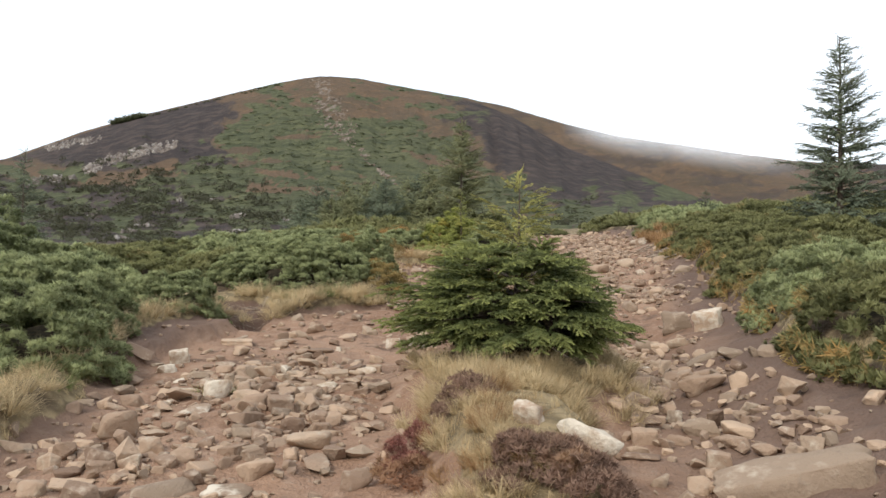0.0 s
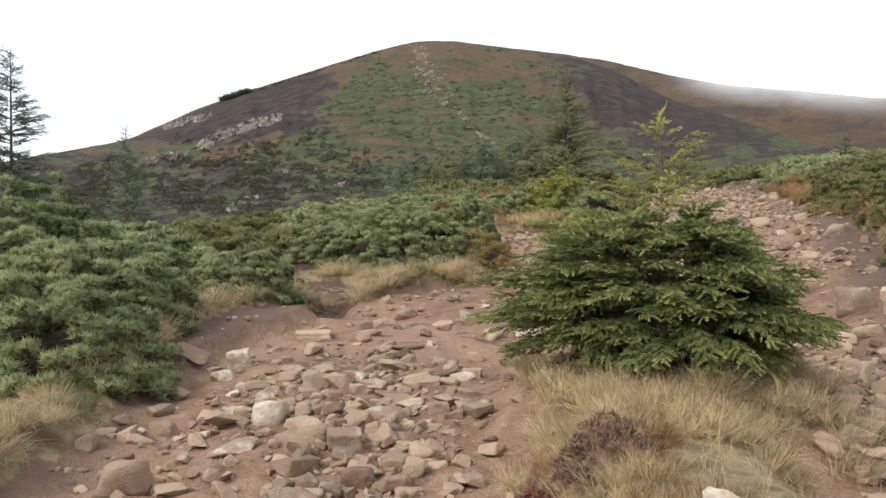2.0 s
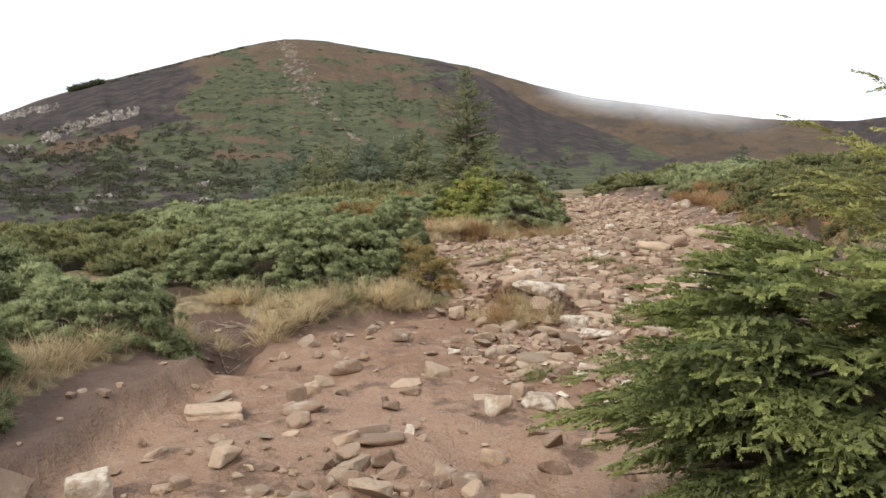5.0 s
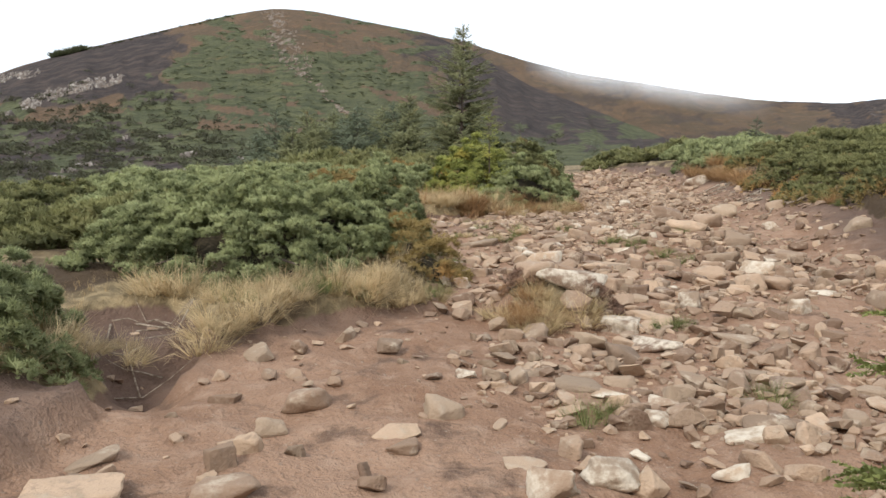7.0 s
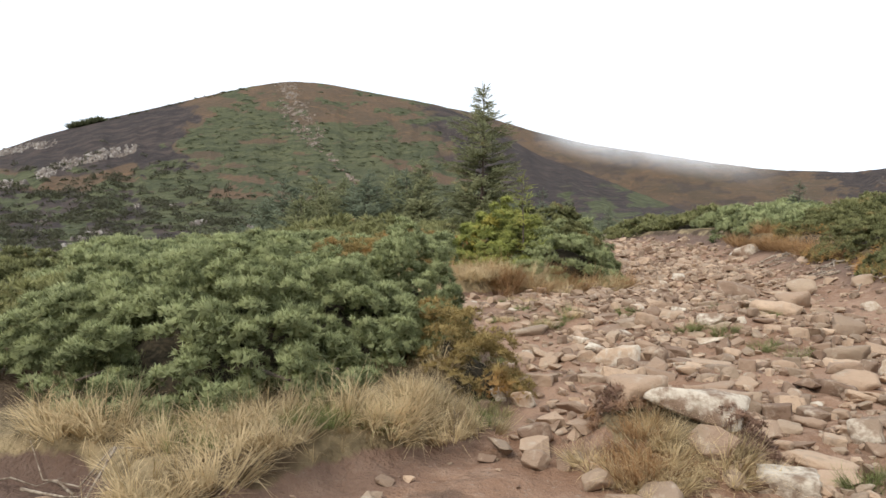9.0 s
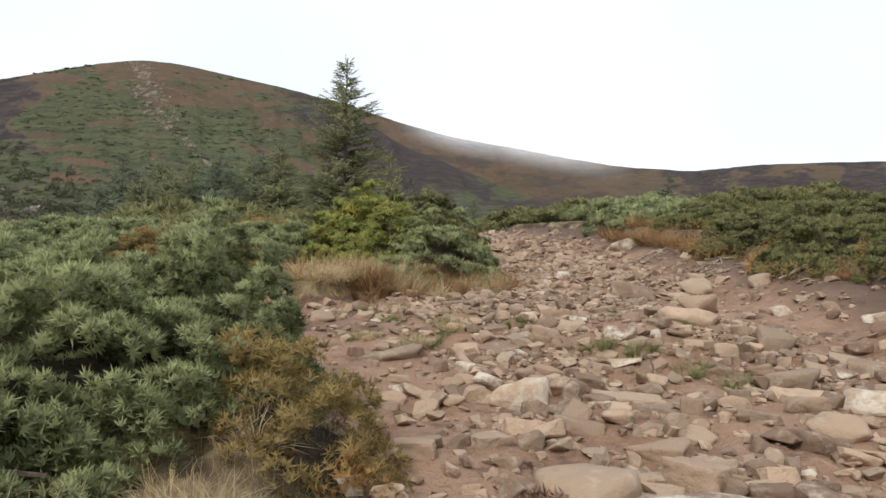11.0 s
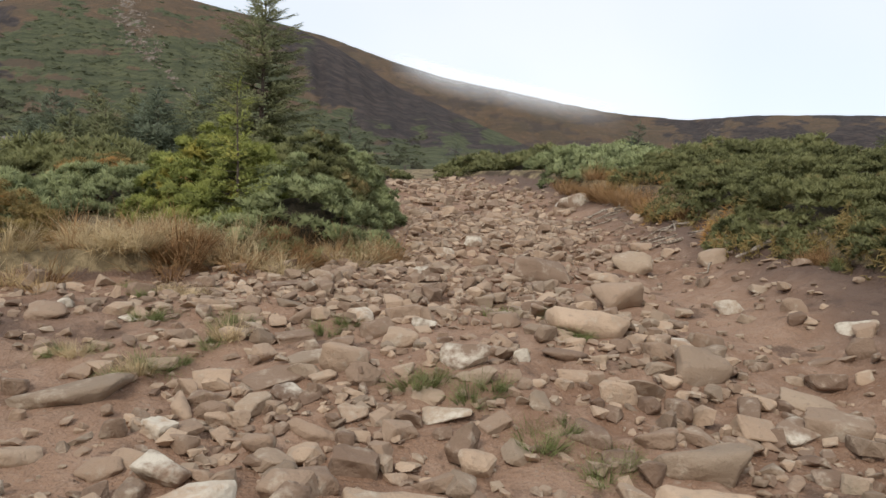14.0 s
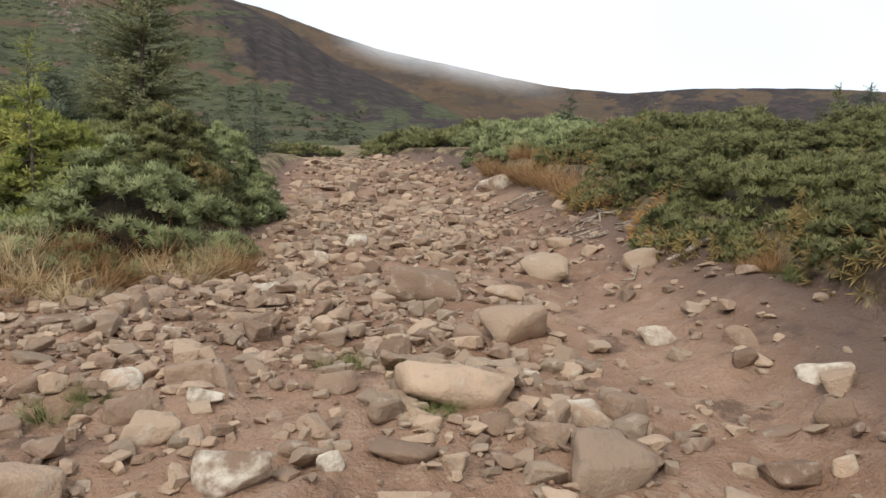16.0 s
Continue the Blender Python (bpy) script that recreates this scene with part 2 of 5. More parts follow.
def ground_material():
    k = Mat("trail_soil", 0.9, 0.2)
    big, mid, fine = k.noise(0.7, 5), k.noise(6, 5), k.noise(45, 4)
    soil = k.mix(k.ramp(big, 0.35, 0.65), (0.242, 0.138, 0.085), (0.335, 0.208, 0.136))
    soil = k.mix(k.ramp(mid, 0.45, 0.75), soil, (0.375, 0.248, 0.170))
    soil = k.mix(k.ramp(k.noise(2.2, 5, 0.65), 0.54, 0.68), soil, (0.15, 0.092, 0.062))
    soil = k.mix(k.math("MULTIPLY", k.ramp(fine, 0.50, 0.70), 0.35), soil, (0.18, 0.105, 0.066))
    soil = k.mix(k.math("MULTIPLY", k.ramp(k.noise(120, 2), 0.58, 0.70), 0.5), soil, (0.42, 0.31, 0.235))
    grit = k.ramp(k.cells(38), 0.10, 0.32)
    soil = k.mix(k.math("MULTIPLY", k.ramp(k.cells(30, "Color"), 0.80, 0.86), k.ramp(fine, 0.5, 0.7)), soil, (0.36, 0.27, 0.20))
    # peat colour, with the right bank's undercut shade mixed into it
    soil = k.mix(k.math("MULTIPLY", k.attr("humus_shade"), 0.8), soil, k.mix(fine, (0.075, 0.050, 0.040), (0.15, 0.10, 0.078)))
    grown = k.mix(k.ramp(mid, 0.35, 0.65), (0.15, 0.112, 0.062), (0.33, 0.25, 0.14))
    grown = k.mix(k.ramp(big, 0.5, 0.62), grown, (0.075, 0.05, 0.03))
    color = k.mix(k.ramp(k.math("ADD", k.attr("turf"), k.math("MULTIPLY", k.math("SUBTRACT", mid, 0.5), 0.8)), 0.4, 0.6), soil, grown)
    h = k.math("ADD", k.math("MULTIPLY", fine, 0.5), k.math("ADD", mid, k.math("MULTIPLY", grit, 0.08)))
    h = k.math("ADD", h, k.math("MULTIPLY", k.noise(17, 4, 0.6), 0.9))
    return k.done(color, h, 0.9, 0.045)


def stone_material(name, joined, pale):
    k = Mat(name, 0.82, 0.25)
    tc = k.pos
    r = k.island() if joined else k.each()
    n1, n2, n3 = k.noise(9 if joined else 4.5, 5, 0.6, tc), k.noise(30 if joined else 18, 5, 0.6, tc), k.noise(70, 3, 0.6, tc)
    body = k.mix(r, (0.180, 0.114, 0.076), (0.52, 0.370, 0.252))
    body = k.mix(k.math("MULTIPLY", k.ramp(k.math("FRACT", k.math("MULTIPLY", r, 7.3), 0.0), 0.55, 0.95), 0.45), body, (0.28, 0.225, 0.160))
    body = k.mix(k.math("MULTIPLY", k.ramp(n1, 0.42, 0.68), 0.45), body, (0.31, 0.215, 0.148))
    body = k.mix(k.math("MULTIPLY", k.ramp(n2, 0.55, 0.75), 0.55), body, (0.18, 0.13, 0.095))
    spot = k.ramp(k.math("ADD", k.math("MULTIPLY", n1, 0.75), k.math("MULTIPLY", n2, 0.25)), 0.40 if pale else 0.52, 0.62 if pale else 0.72)
    body = k.mix(k.math("MULTIPLY", spot, 0.85 if pale else 0.62), body, (0.68, 0.60, 0.48) if pale else (0.60, 0.51, 0.39))
    body = k.mix(k.math("MULTIPLY", k.ramp(k.noise(5, 4, 0.6, tc), 0.60, 0.76), 0.35), body, (0.19, 0.16, 0.10))
    return k.done(body, k.math("ADD", n2, k.math("MULTIPLY", n3, 0.4)), 0.6, 0.03)


def leaf_material(name, dark, light, odd, odd_from=0.62, rough=0.6):
    k = Mat(name, rough, 0.25)
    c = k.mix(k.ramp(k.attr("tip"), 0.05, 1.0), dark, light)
    c = k.mix(k.math("MULTIPLY", k.island(), 0.35), c, tuple(v * 0.7 for v in dark))
    patch = k.ramp(k.noise(1.5, 4), odd_from, odd_from + 0.1)
    c = k.mix(k.math("MULTIPLY", patch, 0.8), c, odd)
    c = k.mix(k.math("MULTIPLY", k.ramp(k.noise(0.6, 2), 0.4, 0.62), 0.5), c, tuple(0.75 * v for v in light))
    k.done(c)
    thin = k.node("ShaderNodeBsdfTranslucent")
    k.t.links.new(c, thin.inputs["Color"])
    both_ways = k.node("ShaderNodeMixShader")
    both_ways.inputs[0].default_value = 0.4
    k.t.links.new(k.b.outputs[0], both_ways.inputs[1])
    k.t.links.new(thin.outputs[0], both_ways.inputs[2])
    k.t.links.new(both_ways.outputs[0], k.t.nodes["Material Output"].inputs["Surface"])
    return k.m


def bark_material(name, a, b):
    k = Mat(name, 0.9, 0.15)
    n = k.noise(30, 5)
    return k.done(k.mix(k.ramp(n, 0.35, 0.65), a, b), n, 0.7, 0.01)


M_GROUND = ground_material()
M_STONE = stone_material("sandstone", False, False)
M_PALE = stone_material("pale_sandstone", False, True)
M_STONES = stone_material("loose_stones", True, False)
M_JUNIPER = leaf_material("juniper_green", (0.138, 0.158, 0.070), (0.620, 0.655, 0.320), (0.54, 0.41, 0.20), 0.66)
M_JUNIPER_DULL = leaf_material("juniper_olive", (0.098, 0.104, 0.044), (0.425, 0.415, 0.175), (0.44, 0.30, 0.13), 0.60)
M_JUNIPER_RUST = leaf_material("bilberry_rust", (0.21, 0.155, 0.060), (0.60, 0.44, 0.17), (0.60, 0.31, 0.11), 0.52)
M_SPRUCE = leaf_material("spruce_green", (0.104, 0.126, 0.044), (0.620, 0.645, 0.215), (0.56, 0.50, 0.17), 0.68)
M_SHOOTS = leaf_material("fresh_shoots", (0.15, 0.175, 0.048), (0.60, 0.61, 0.17), (0.56, 0.46, 0.11), 0.55)
M_SPRUCE_YELLOW = leaf_material("spruce_yellow_green", (0.28, 0.27, 0.085), (0.74, 0.68, 0.23), (0.66, 0.50, 0.17))
M_SPRUCE_DARK = leaf_material("conifer_dark_green", (0.125, 0.150, 0.100), (0.33, 0.37, 0.235), (0.33, 0.31, 0.18))
M_LARCH = leaf_material("larch_dull_green", (0.17, 0.18, 0.092), (0.46, 0.46, 0.23), (0.46, 0.36, 0.17))
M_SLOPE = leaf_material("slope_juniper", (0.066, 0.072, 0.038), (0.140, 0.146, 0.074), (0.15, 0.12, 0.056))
# near-black brown of the shrub cores: inner shade put into the colour
M_SHADE_CORE = bark_material("inner_shade", (0.022, 0.019, 0.012), (0.060, 0.046, 0.028))
M_BARK = bark_material("bark", (0.07, 0.05, 0.038), (0.16, 0.125, 0.10))
M_ROOT = bark_material("weathered_wood", (0.17, 0.125, 0.09), (0.42, 0.35, 0.27))
M_GRASS = leaf_material("dry_grass", (0.49, 0.36, 0.185), (0.90, 0.705, 0.42), (0.68, 0.48, 0.25), 0.60)
M_GRASS_RUST = leaf_material("rust_grass", (0.26, 0.14, 0.06), (0.62, 0.37, 0.17), (0.66, 0.50, 0.27), 0.6)
M_GRASS_GREEN = leaf_material("green_grass", (0.13, 0.15, 0.050), (0.36, 0.38, 0.14), (0.52, 0.43, 0.20), 0.58)
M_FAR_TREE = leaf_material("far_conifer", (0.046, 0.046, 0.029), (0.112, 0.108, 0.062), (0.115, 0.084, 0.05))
M_HEATHER = leaf_material("heather_brown", (0.23, 0.140, 0.100), (0.50, 0.32, 0.22), (0.50, 0.30, 0.15), 0.54)
M_RED_LEAF = leaf_material("bilberry_red", (0.20, 0.09, 0.07), (0.50, 0.20, 0.15), (0.46, 0.30, 0.16), 0.50)


# ---- ground: one sheet round the trail ----
def graded(stops):
    """Grid lines between stops [(from, to, spacing), ...]."""
    out = [np.arange(a, b, s) for a, b, s in stops]
    return np.concatenate(out + [[stops[-1][1]]])


def build_ground():
    xs = graded([(-170, -40, 13), (-40, -14, 1.5), (-14, -5, 0.2), (-5, 8.5, 0.078), (8.5, 18, 0.2), (18, 40, 1.4), (40, 170, 13)])
    ys = graded([(-90, -12, 8), (-12, 1, 0.5), (1, 26, 0.078), (26, 48, 0.18), (48, 80, 1.2), (80, 170, 9)])
    gx, gy = np.meshgrid(xs, ys)
    x, y = gx.ravel(), gy.ravel()
    z = height(x, y)
    nx, ny = len(xs), len(ys)
    i = (np.arange(ny - 1)[:, None] * nx + np.arange(nx - 1)[None]).ravel()
    me = mesh_np("ground", np.stack([x, y, z], 1), np.stack([i, i + 1, i + nx + 1, i + nx], 1), {"turf": turf(x, y), "humus_shade": humus_shade(x, y)}, True)
    tagged(part("ground", me, M_GROUND), "worn reddish-brown soil trail with dry turf banks", "ground", kind="structure")


build_ground()

# ---- mountain: one sheet from the end of the plateau to the horizon ----
CENTRE = (0.0, 9.0)
SKY_AZ = (-60, -45, -31, -26.3, -23.0, -15.5, -12.5, -9.7, -7, -4, 0.5, 4.5, 9, 13.4, 19, 23.5, 26, 31.3, 36, 42, 46, 60, 80)
SKY_EL = (1.5, 4.0, 7.4, 9.8, 11.2, 13.75, 14.65, 15.25, 15.25, 14.85, 14.2, 13.5, 12.15, 11.1, 10.15, 9.25, 8.8, 8.35, 8.65, 8.5, 8.25, 6, 3)
PEAK_AZ = (-60, -45, -31, -26.3, -23.0, -15.5, -12.5, -9.7, -7, -4, 0.5, 3.0, 5.5, 9.3, 13.5, 17.5, 21.4, 26, 32)
PEAK_EL = (1.5, 4.0, 7.4, 9.8, 11.2, 13.75, 14.65, 15.25, 15.25, 14.85, 14.2, 13.6, 12.6, 10.4, 8.8, 7.2, 5.6, 3.9, 1.5)
FOOT_AZ = (-60, -40, -30, -16, -8, 0, 8, 16, 24, 34, 48, 60)
FOOT_EL = (0.2, 0.8, 1.6, 2.6, 3.3, 3.8, 4.4, 4.5, 4.5, 4.5, 4.6, 3.0)


def soft_interp(v, xs, ys):
    return (np.interp(v - 0.8, xs, ys) + 2 * np.interp(v, xs, ys) + np.interp(v + 0.8, xs, ys)) / 4


def mountain_height(az, d):
    """Height over the first eye's ground of the peak and, behind it, the long ridge."""
    foot = soft_interp(az, FOOT_AZ, FOOT_EL)
    peak, ridge = soft_interp(az, PEAK_AZ, PEAK_EL), soft_interp(az, SKY_AZ, SKY_EL)
    lump = fbm(az * 0.16 + 30, d * 0.006, 4) - 0.5
    fine = fbm(az * 1.3 + 3, d * 0.028, 4) - 0.5
    gully = np.abs(fbm(az * 0.55 + d * 0.002, d * 0.0012 + 4, 3) - 0.5)

    def face(top, d0, d1):
        s = np.clip((d - d0) / (d1 - d0), 0, 1)
        inner = foot + (top - foot) * (0.25 * s + 0.75 * np.sin(s * 1.5708) ** 1.15)
        el = np.where(d <= d1, inner, top - (d - d1) * 0.011)
        hump = np.sin(np.pi * np.clip(s, 0, 1)) ** 0.7
        return el + hump * (1.1 * lump - 1.2 * (gully - 0.12)) + 0.30 * fine * np.clip(s * 4, 0, 1) * (0.25 + 0.75 * hump)

    a, b = face(peak, 130, 520), face(ridge, 420, 950)
    el = np.maximum(a, np.where(d > 300, b, foot))
    return 1.9 + d * np.tan(np.radians(el)), el, a >= b


def near_line(az, el, pts, wide):
    """1 near a line of (az, el) points."""
    best = np.full(az.shape, 9.0)
    for (a0, e0), (a1, e1) in zip(pts, pts[1:]):
        u = np.clip(((az - a0) * (a1 - a0) + (el - e0) * (e1 - e0)) / ((a1 - a0) ** 2 + (e1 - e0) ** 2), 0, 1)
        best = np.minimum(best, np.hypot(az - a0 - u * (a1 - a0), el - e0 - u * (e1 - e0)))
    return 1 - step(0.3 * wide, wide, best)


def cover(az, el, d, on_peak):
    """What grows where: green juniper, dark heath, bare rock, as 0..1."""
    jit_a, jit_e = az + 6.0 * (fbm(az * 0.5, el * 1.2, 5, 0.65) - 0.5), el + 1.6 * (fbm(az * 0.6 + 9, el * 1.4, 4) - 0.5)
    mid = fbm(az * 0.7 + 50, el * 2.6, 5, 0.6)
    fine = fbm(az * 4 + 11, el * 9, 4, 0.7)
    top_line = np.interp(jit_a, (-21, -17.5, -15.5, -12, -9, -3, 1, 4, 12), (7.4, 9.8, 12.4, 13.4, 12.0, 12.2, 10.4, 8.8, 5.6))
    green = step(0.35, -0.45, jit_e - top_line) * step(-21.5, -18, jit_a) * step(4.2, 5.2, jit_e + 0.4)
    green = green * np.where(fbm(az * 0.45 + 7, el * 3.2 + 2, 3) > 0.66, 0.15, 1.0)
    green = np.maximum(green, 0.8 * step(0.48, 0.58, mid) * step(8.8, 6.4, jit_e) * on_peak)
    green = np.maximum(green, 0.9 * step(0.56, 0.62, mid) * step(-16, -13, az) * step(5, 0, az))
    flank = step(-1.6, 2.6, 1.6 * (mid - 0.5) * 4 + jit_a - np.interp(jit_e, (4, 6, 8.5, 11.5, 14.5), (9, 7.5, 4.3, 0.5, -1.0)))
    left = step(-15.5, -18, jit_a) * step(6.6, 7.8, jit_e)
    dark = np.maximum(flank * (0.75 + 0.25 * step(0.62, 0.5, mid)), left * (0.72 + 0.28 * step(0.66, 0.5, mid))) * on_peak
    dark = np.maximum(dark, step(33, 36, az + 4 * (mid - 0.5)) * step(8.0, 7.4, jit_e) * 0.9)
    dark = np.maximum(dark, (1 - on_peak) * (0.55 + 0.3 * step(26, 32, az)) * step(0.62, 0.40, mid))
    dark = np.maximum(dark, 0.8 * step(7.2, 5.8, jit_e) * step(-9, -12, jit_a))
    for a0, e0, a1, e1, wide in ((-15.6, 6.6, -8.4, 6.7, 0.55), (-15.6, 8.2, -11.8, 7.8, 0.42), (-3.1, 10.2, 2.4, 8.4, 0.6), (-17.6, 9.9, -15.2, 9.3, 0.5), (-13.5, 10.6, -9.5, 10.9, 0.3), (-25.5, 6.4, -20.6, 8.1, 0.55)):
        green = green * (1 - near_line(jit_a * 0.5 + az * 0.5, jit_e * 0.3 + el * 0.7, ((a0, e0), (a1, e1)), wide) * step(0.36, 0.5, mid))
        dark = dark * (1 - near_line(az, jit_e * 0.3 + el * 0.7, ((a0, e0), (a1, e1)), wide))
    rock = near_line(jit_a * 0.35 + az * 0.65, el, ((-9.6, 14.4), (-8.9, 12.2), (-7.3, 10.4), (-6.0, 8.9), (-2.1, 6.3), (-0.5, 5.0)), np.interp(el, (6, 9, 11, 12.5, 14.5), (0.22, 0.42, 0.7, 2.0, 1.6))) * step(0.44, 0.66, fine) * 0.9
    band = near_line(az, el + 0.3 * (fbm(az * 2, el, 3) - 0.5), ((-26.4, 7.2), (-24.2, 8.3), (-20.6, 9.5)), 0.42)
    band = np.maximum(band, near_line(az, el, ((-28.6, 8.5), (-25.6, 9.4)), 0.36) * step(0.42, 0.58, fine))
    band = np.maximum(band, near_line(az, el, ((-30.0, 6.0), (-27.4, 6.6)), 0.34) * step(0.48, 0.60, fine))
    rock = np.maximum(rock, band * step(0.30, 0.5, fine))
    rock = np.maximum(rock, 0.55 * step(31, 33, az) * step(36.5, 34, az) * step(0.5, 0.62, fine) * step(7.0, 7.5, el))
    return green, np.clip(dark, 0, 1), rock


def mountain_material():
    k = Mat("mountain_heath", 0.95, 0.1)
    n1, n2, n3 = k.noise(0.02, 6, 0.65), k.noise(0.10, 6, 0.72), k.noise(0.55, 4, 0.7)
    grass = k.mix(k.ramp(n1, 0.38, 0.62), (0.138, 0.090, 0.057), (0.102, 0.075, 0.050))
    grass = k.mix(k.ramp(n2, 0.50, 0.66), grass, (0.176, 0.108, 0.062))
    grass = k.mix(k.ramp(n3, 0.48, 0.70), grass, (0.075, 0.062, 0.040))
    dark = k.mix(k.ramp(n2, 0.4, 0.66), (0.044, 0.036, 0.034), (0.088, 0.066, 0.056))
    green = k.mix(k.ramp(n2, 0.36, 0.62), (0.078, 0.082, 0.044), (0.116, 0.118, 0.060))
    streak = k.node("ShaderNodeMapping")
    streak.inputs["Scale"].default_value = (0.35, 1.0, 1.0)
    k.t.links.new(k.pos, streak.inputs["Vector"])
    s1 = k.noise(0.16, 6, 0.75, streak.outputs[0])
    green = k.mix(k.math("MULTIPLY", k.ramp(s1, 0.46, 0.62), 0.8), green, (0.050, 0.058, 0.032))
    green = k.mix(k.ramp(k.noise(0.07, 5, 0.7, streak.outputs[0]), 0.63, 0.70), green, (0.150, 0.105, 0.052))
    green = k.mix(k.ramp(n3, 0.50, 0.70), green, (0.036, 0.044, 0.026))
    rock = k.mix(k.ramp(n3, 0.35, 0.65), (0.15, 0.118, 0.092), (0.27, 0.225, 0.182))
    soft = k.math("MULTIPLY", k.math("SUBTRACT", n2, 0.5), 0.9)
    c = k.mix(k.ramp(k.math("ADD", k.attr("dark"), soft), 0.35, 0.7), grass, dark)
    c = k.mix(k.ramp(k.math("ADD", k.attr("green"), soft), 0.15, 0.45), c, green)
    c = k.mix(k.ramp(k.math("ADD", k.attr("rock"), k.math("MULTIPLY", soft, 0.6)), 0.4, 0.7), c, rock)
    return k.done(c, k.math("ADD", n2, k.math("MULTIPLY", n3, 0.4)), 1.0, 2.5)


M_MOUNTAIN = mountain_material()


def polar(az, d):
    a = np.radians(az)
    return CENTRE[0] + d * np.sin(a), CENTRE[1] + d * np.cos(a)


def build_mountain():
    az = graded([(-180, -44, 4), (-44, 58, 0.18), (58, 180, 4)])
    d = graded([(118, 140, 6), (140, 520, 4.4), (520, 620, 12), (620, 960, 9), (960, 1300, 60), (1300, 2400, 300)])
    ga, gd = np.meshgrid(az, d)
    a, r = ga.ravel(), gd.ravel()
    z, el, on_peak = mountain_height(a, r)
    z = z - 4.0 * step(135, 118, r)
    green, dark, rock = cover(a, el, r, on_peak.astype(float))
    x, y = polar(a, r)
    nx, ny = len(az), len(d)
    i = (np.arange(ny - 1)[:, None] * nx + np.arange(nx - 1)[None]).ravel()
    me = mesh_np("mountain", np.stack([x, y, z], 1), np.stack([i, i + nx, i + nx + 1, i + 1], 1), {"green": green, "dark": dark, "rock": rock}, True)
    tagged(part("mountain_backdrop", me, M_MOUNTAIN), "heath-brown mountain with green juniper slopes and grey scree", "mountain", kind="structure")


build_mountain()


# ---- small shapes that foliage is made of ----
def finger_template(seed, leaflets=12, wide=0.13, spread=1.25):
    """A juniper spray: small leaflets fanning from one point, lighter towards their tips."""
    r = np.random.RandomState(seed)
    vs, fs, ts = [], [], []
    for k in range(leaflets):
        a, lean = 6.283 * (k * 0.382 + 0.1 * r.rand()), spread * math.sqrt((k + 0.5) / leaflets)
        d = np.array([math.cos(a) * math.sin(lean), math.sin(a) * math.sin(lean), math.cos(lean)])
        side = np.cross(d, r.randn(3))
        side *= wide * (0.7 + 0.6 * r.rand()) / np.linalg.norm(side)
        ln, start = 0.65 + 0.6 * r.rand(), 0.25 * r.rand()
        b = len(vs)
        vs += [d * ln * start + side, d * ln * start - side, d * ln]
        fs += [(b, b + 1, b + 2)]
        ts += [0.0, 0.0, 1.0]
    return np.array(vs), np.array(fs), np.array(ts)


def twig_template(seed, needles=14, length=1.0, needle=0.22, wide=0.055):
    """A conifer twig: needles brushed forwards along a stem."""
    r = np.random.RandomState(seed)
    vs, fs, ts = [], [], []
    for k in range(needles):
        u = (k + 0.5) / needles
        a = r.rand() * 6.283
        p = np.array([0.10 * math.sin(u * 3 + seed), 0, u * length])
        d = np.array([math.cos(a) * 0.85, math.sin(a) * 0.55, 0.75])
        ln = needle * (0.7 + 0.5 * r.rand()) * (1.0 - 0.45 * u)
        side = np.cross(d, [0, 0, 1.0])
        side = side / np.linalg.norm(side) * wide
        b = len(vs)
        vs += [p - side, p + side, p + d * ln]
        fs += [(b, b + 1, b + 2)]
        ts += [0.35 * u, 0.35 * u, 0.45 + 0.55 * u]
    b = len(vs)
    vs += [np.array([-0.02, 0, 0]), np.array([0.02, 0, 0]), np.array([0.10 * math.sin(3 + seed), 0, length])]
    fs += [(b, b + 1, b + 2)]
    ts += [0, 0, 0.6]
    return np.array(vs), np.array(fs), np.array(ts)


def clump_template(seed, leaflets=46):
    """A far tree or bush: a ragged leafy dome, lighter towards its top."""
    r = np.random.RandomState(seed)
    vs, fs, ts = [], [], []
    for k in range(leaflets):
        u, a = (k + 0.5) / leaflets, k * 2.39996 + 0.4 * r.randn()
        flat = math.sqrt(1 - u * u)
        p = np.array([math.cos(a) * flat, math.sin(a) * flat, u]) * (0.70 + 0.35 * r.rand())
        b = len(vs)
        vs += [p + 0.20 * r.randn(3) * np.array([1, 1, 0.8]) for _ in range(3)]
        fs += [(b, b + 1, b + 2)]
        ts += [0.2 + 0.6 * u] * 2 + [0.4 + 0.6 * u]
    return np.array(vs), np.array(fs), np.array(ts)


def blade_template(seed, blades=20, bend=1.0):
    """A pinch of grass: thin blades that arch over."""
    r = np.random.RandomState(seed)
    vs, fs, ts = [], [], []
    for k in range(blades):
        a, lean = r.rand() * 6.283, 0.2 + bend * r.rand()
        ln, w = 0.5 + 0.7 * r.rand(), 0.0055 + 0.004 * r.rand()
        h = np.array([math.cos(a), math.sin(a), 0])
        s = np.array([-h[1], h[0], 0]) * w
        p = h * 0.14 * r.rand()
        b = len(vs)
        for q in range(3):
            vs += [p - s * (1 - 0.25 * q), p + s * (1 - 0.25 * q)] if q < 2 else [p]
            ts += [q / 2] * (2 if q < 2 else 1)
            t = lean * (0.35 + 1.2 * q)
            p = p + (h * math.sin(t) + np.array([0, 0, math.cos(t)])) * ln * 0.54
        fs += [(b, b + 1, b + 3), (b, b + 3, b + 2), (b + 2, b + 3, b + 4)]
    return np.array(vs), np.array(fs), np.array(ts)


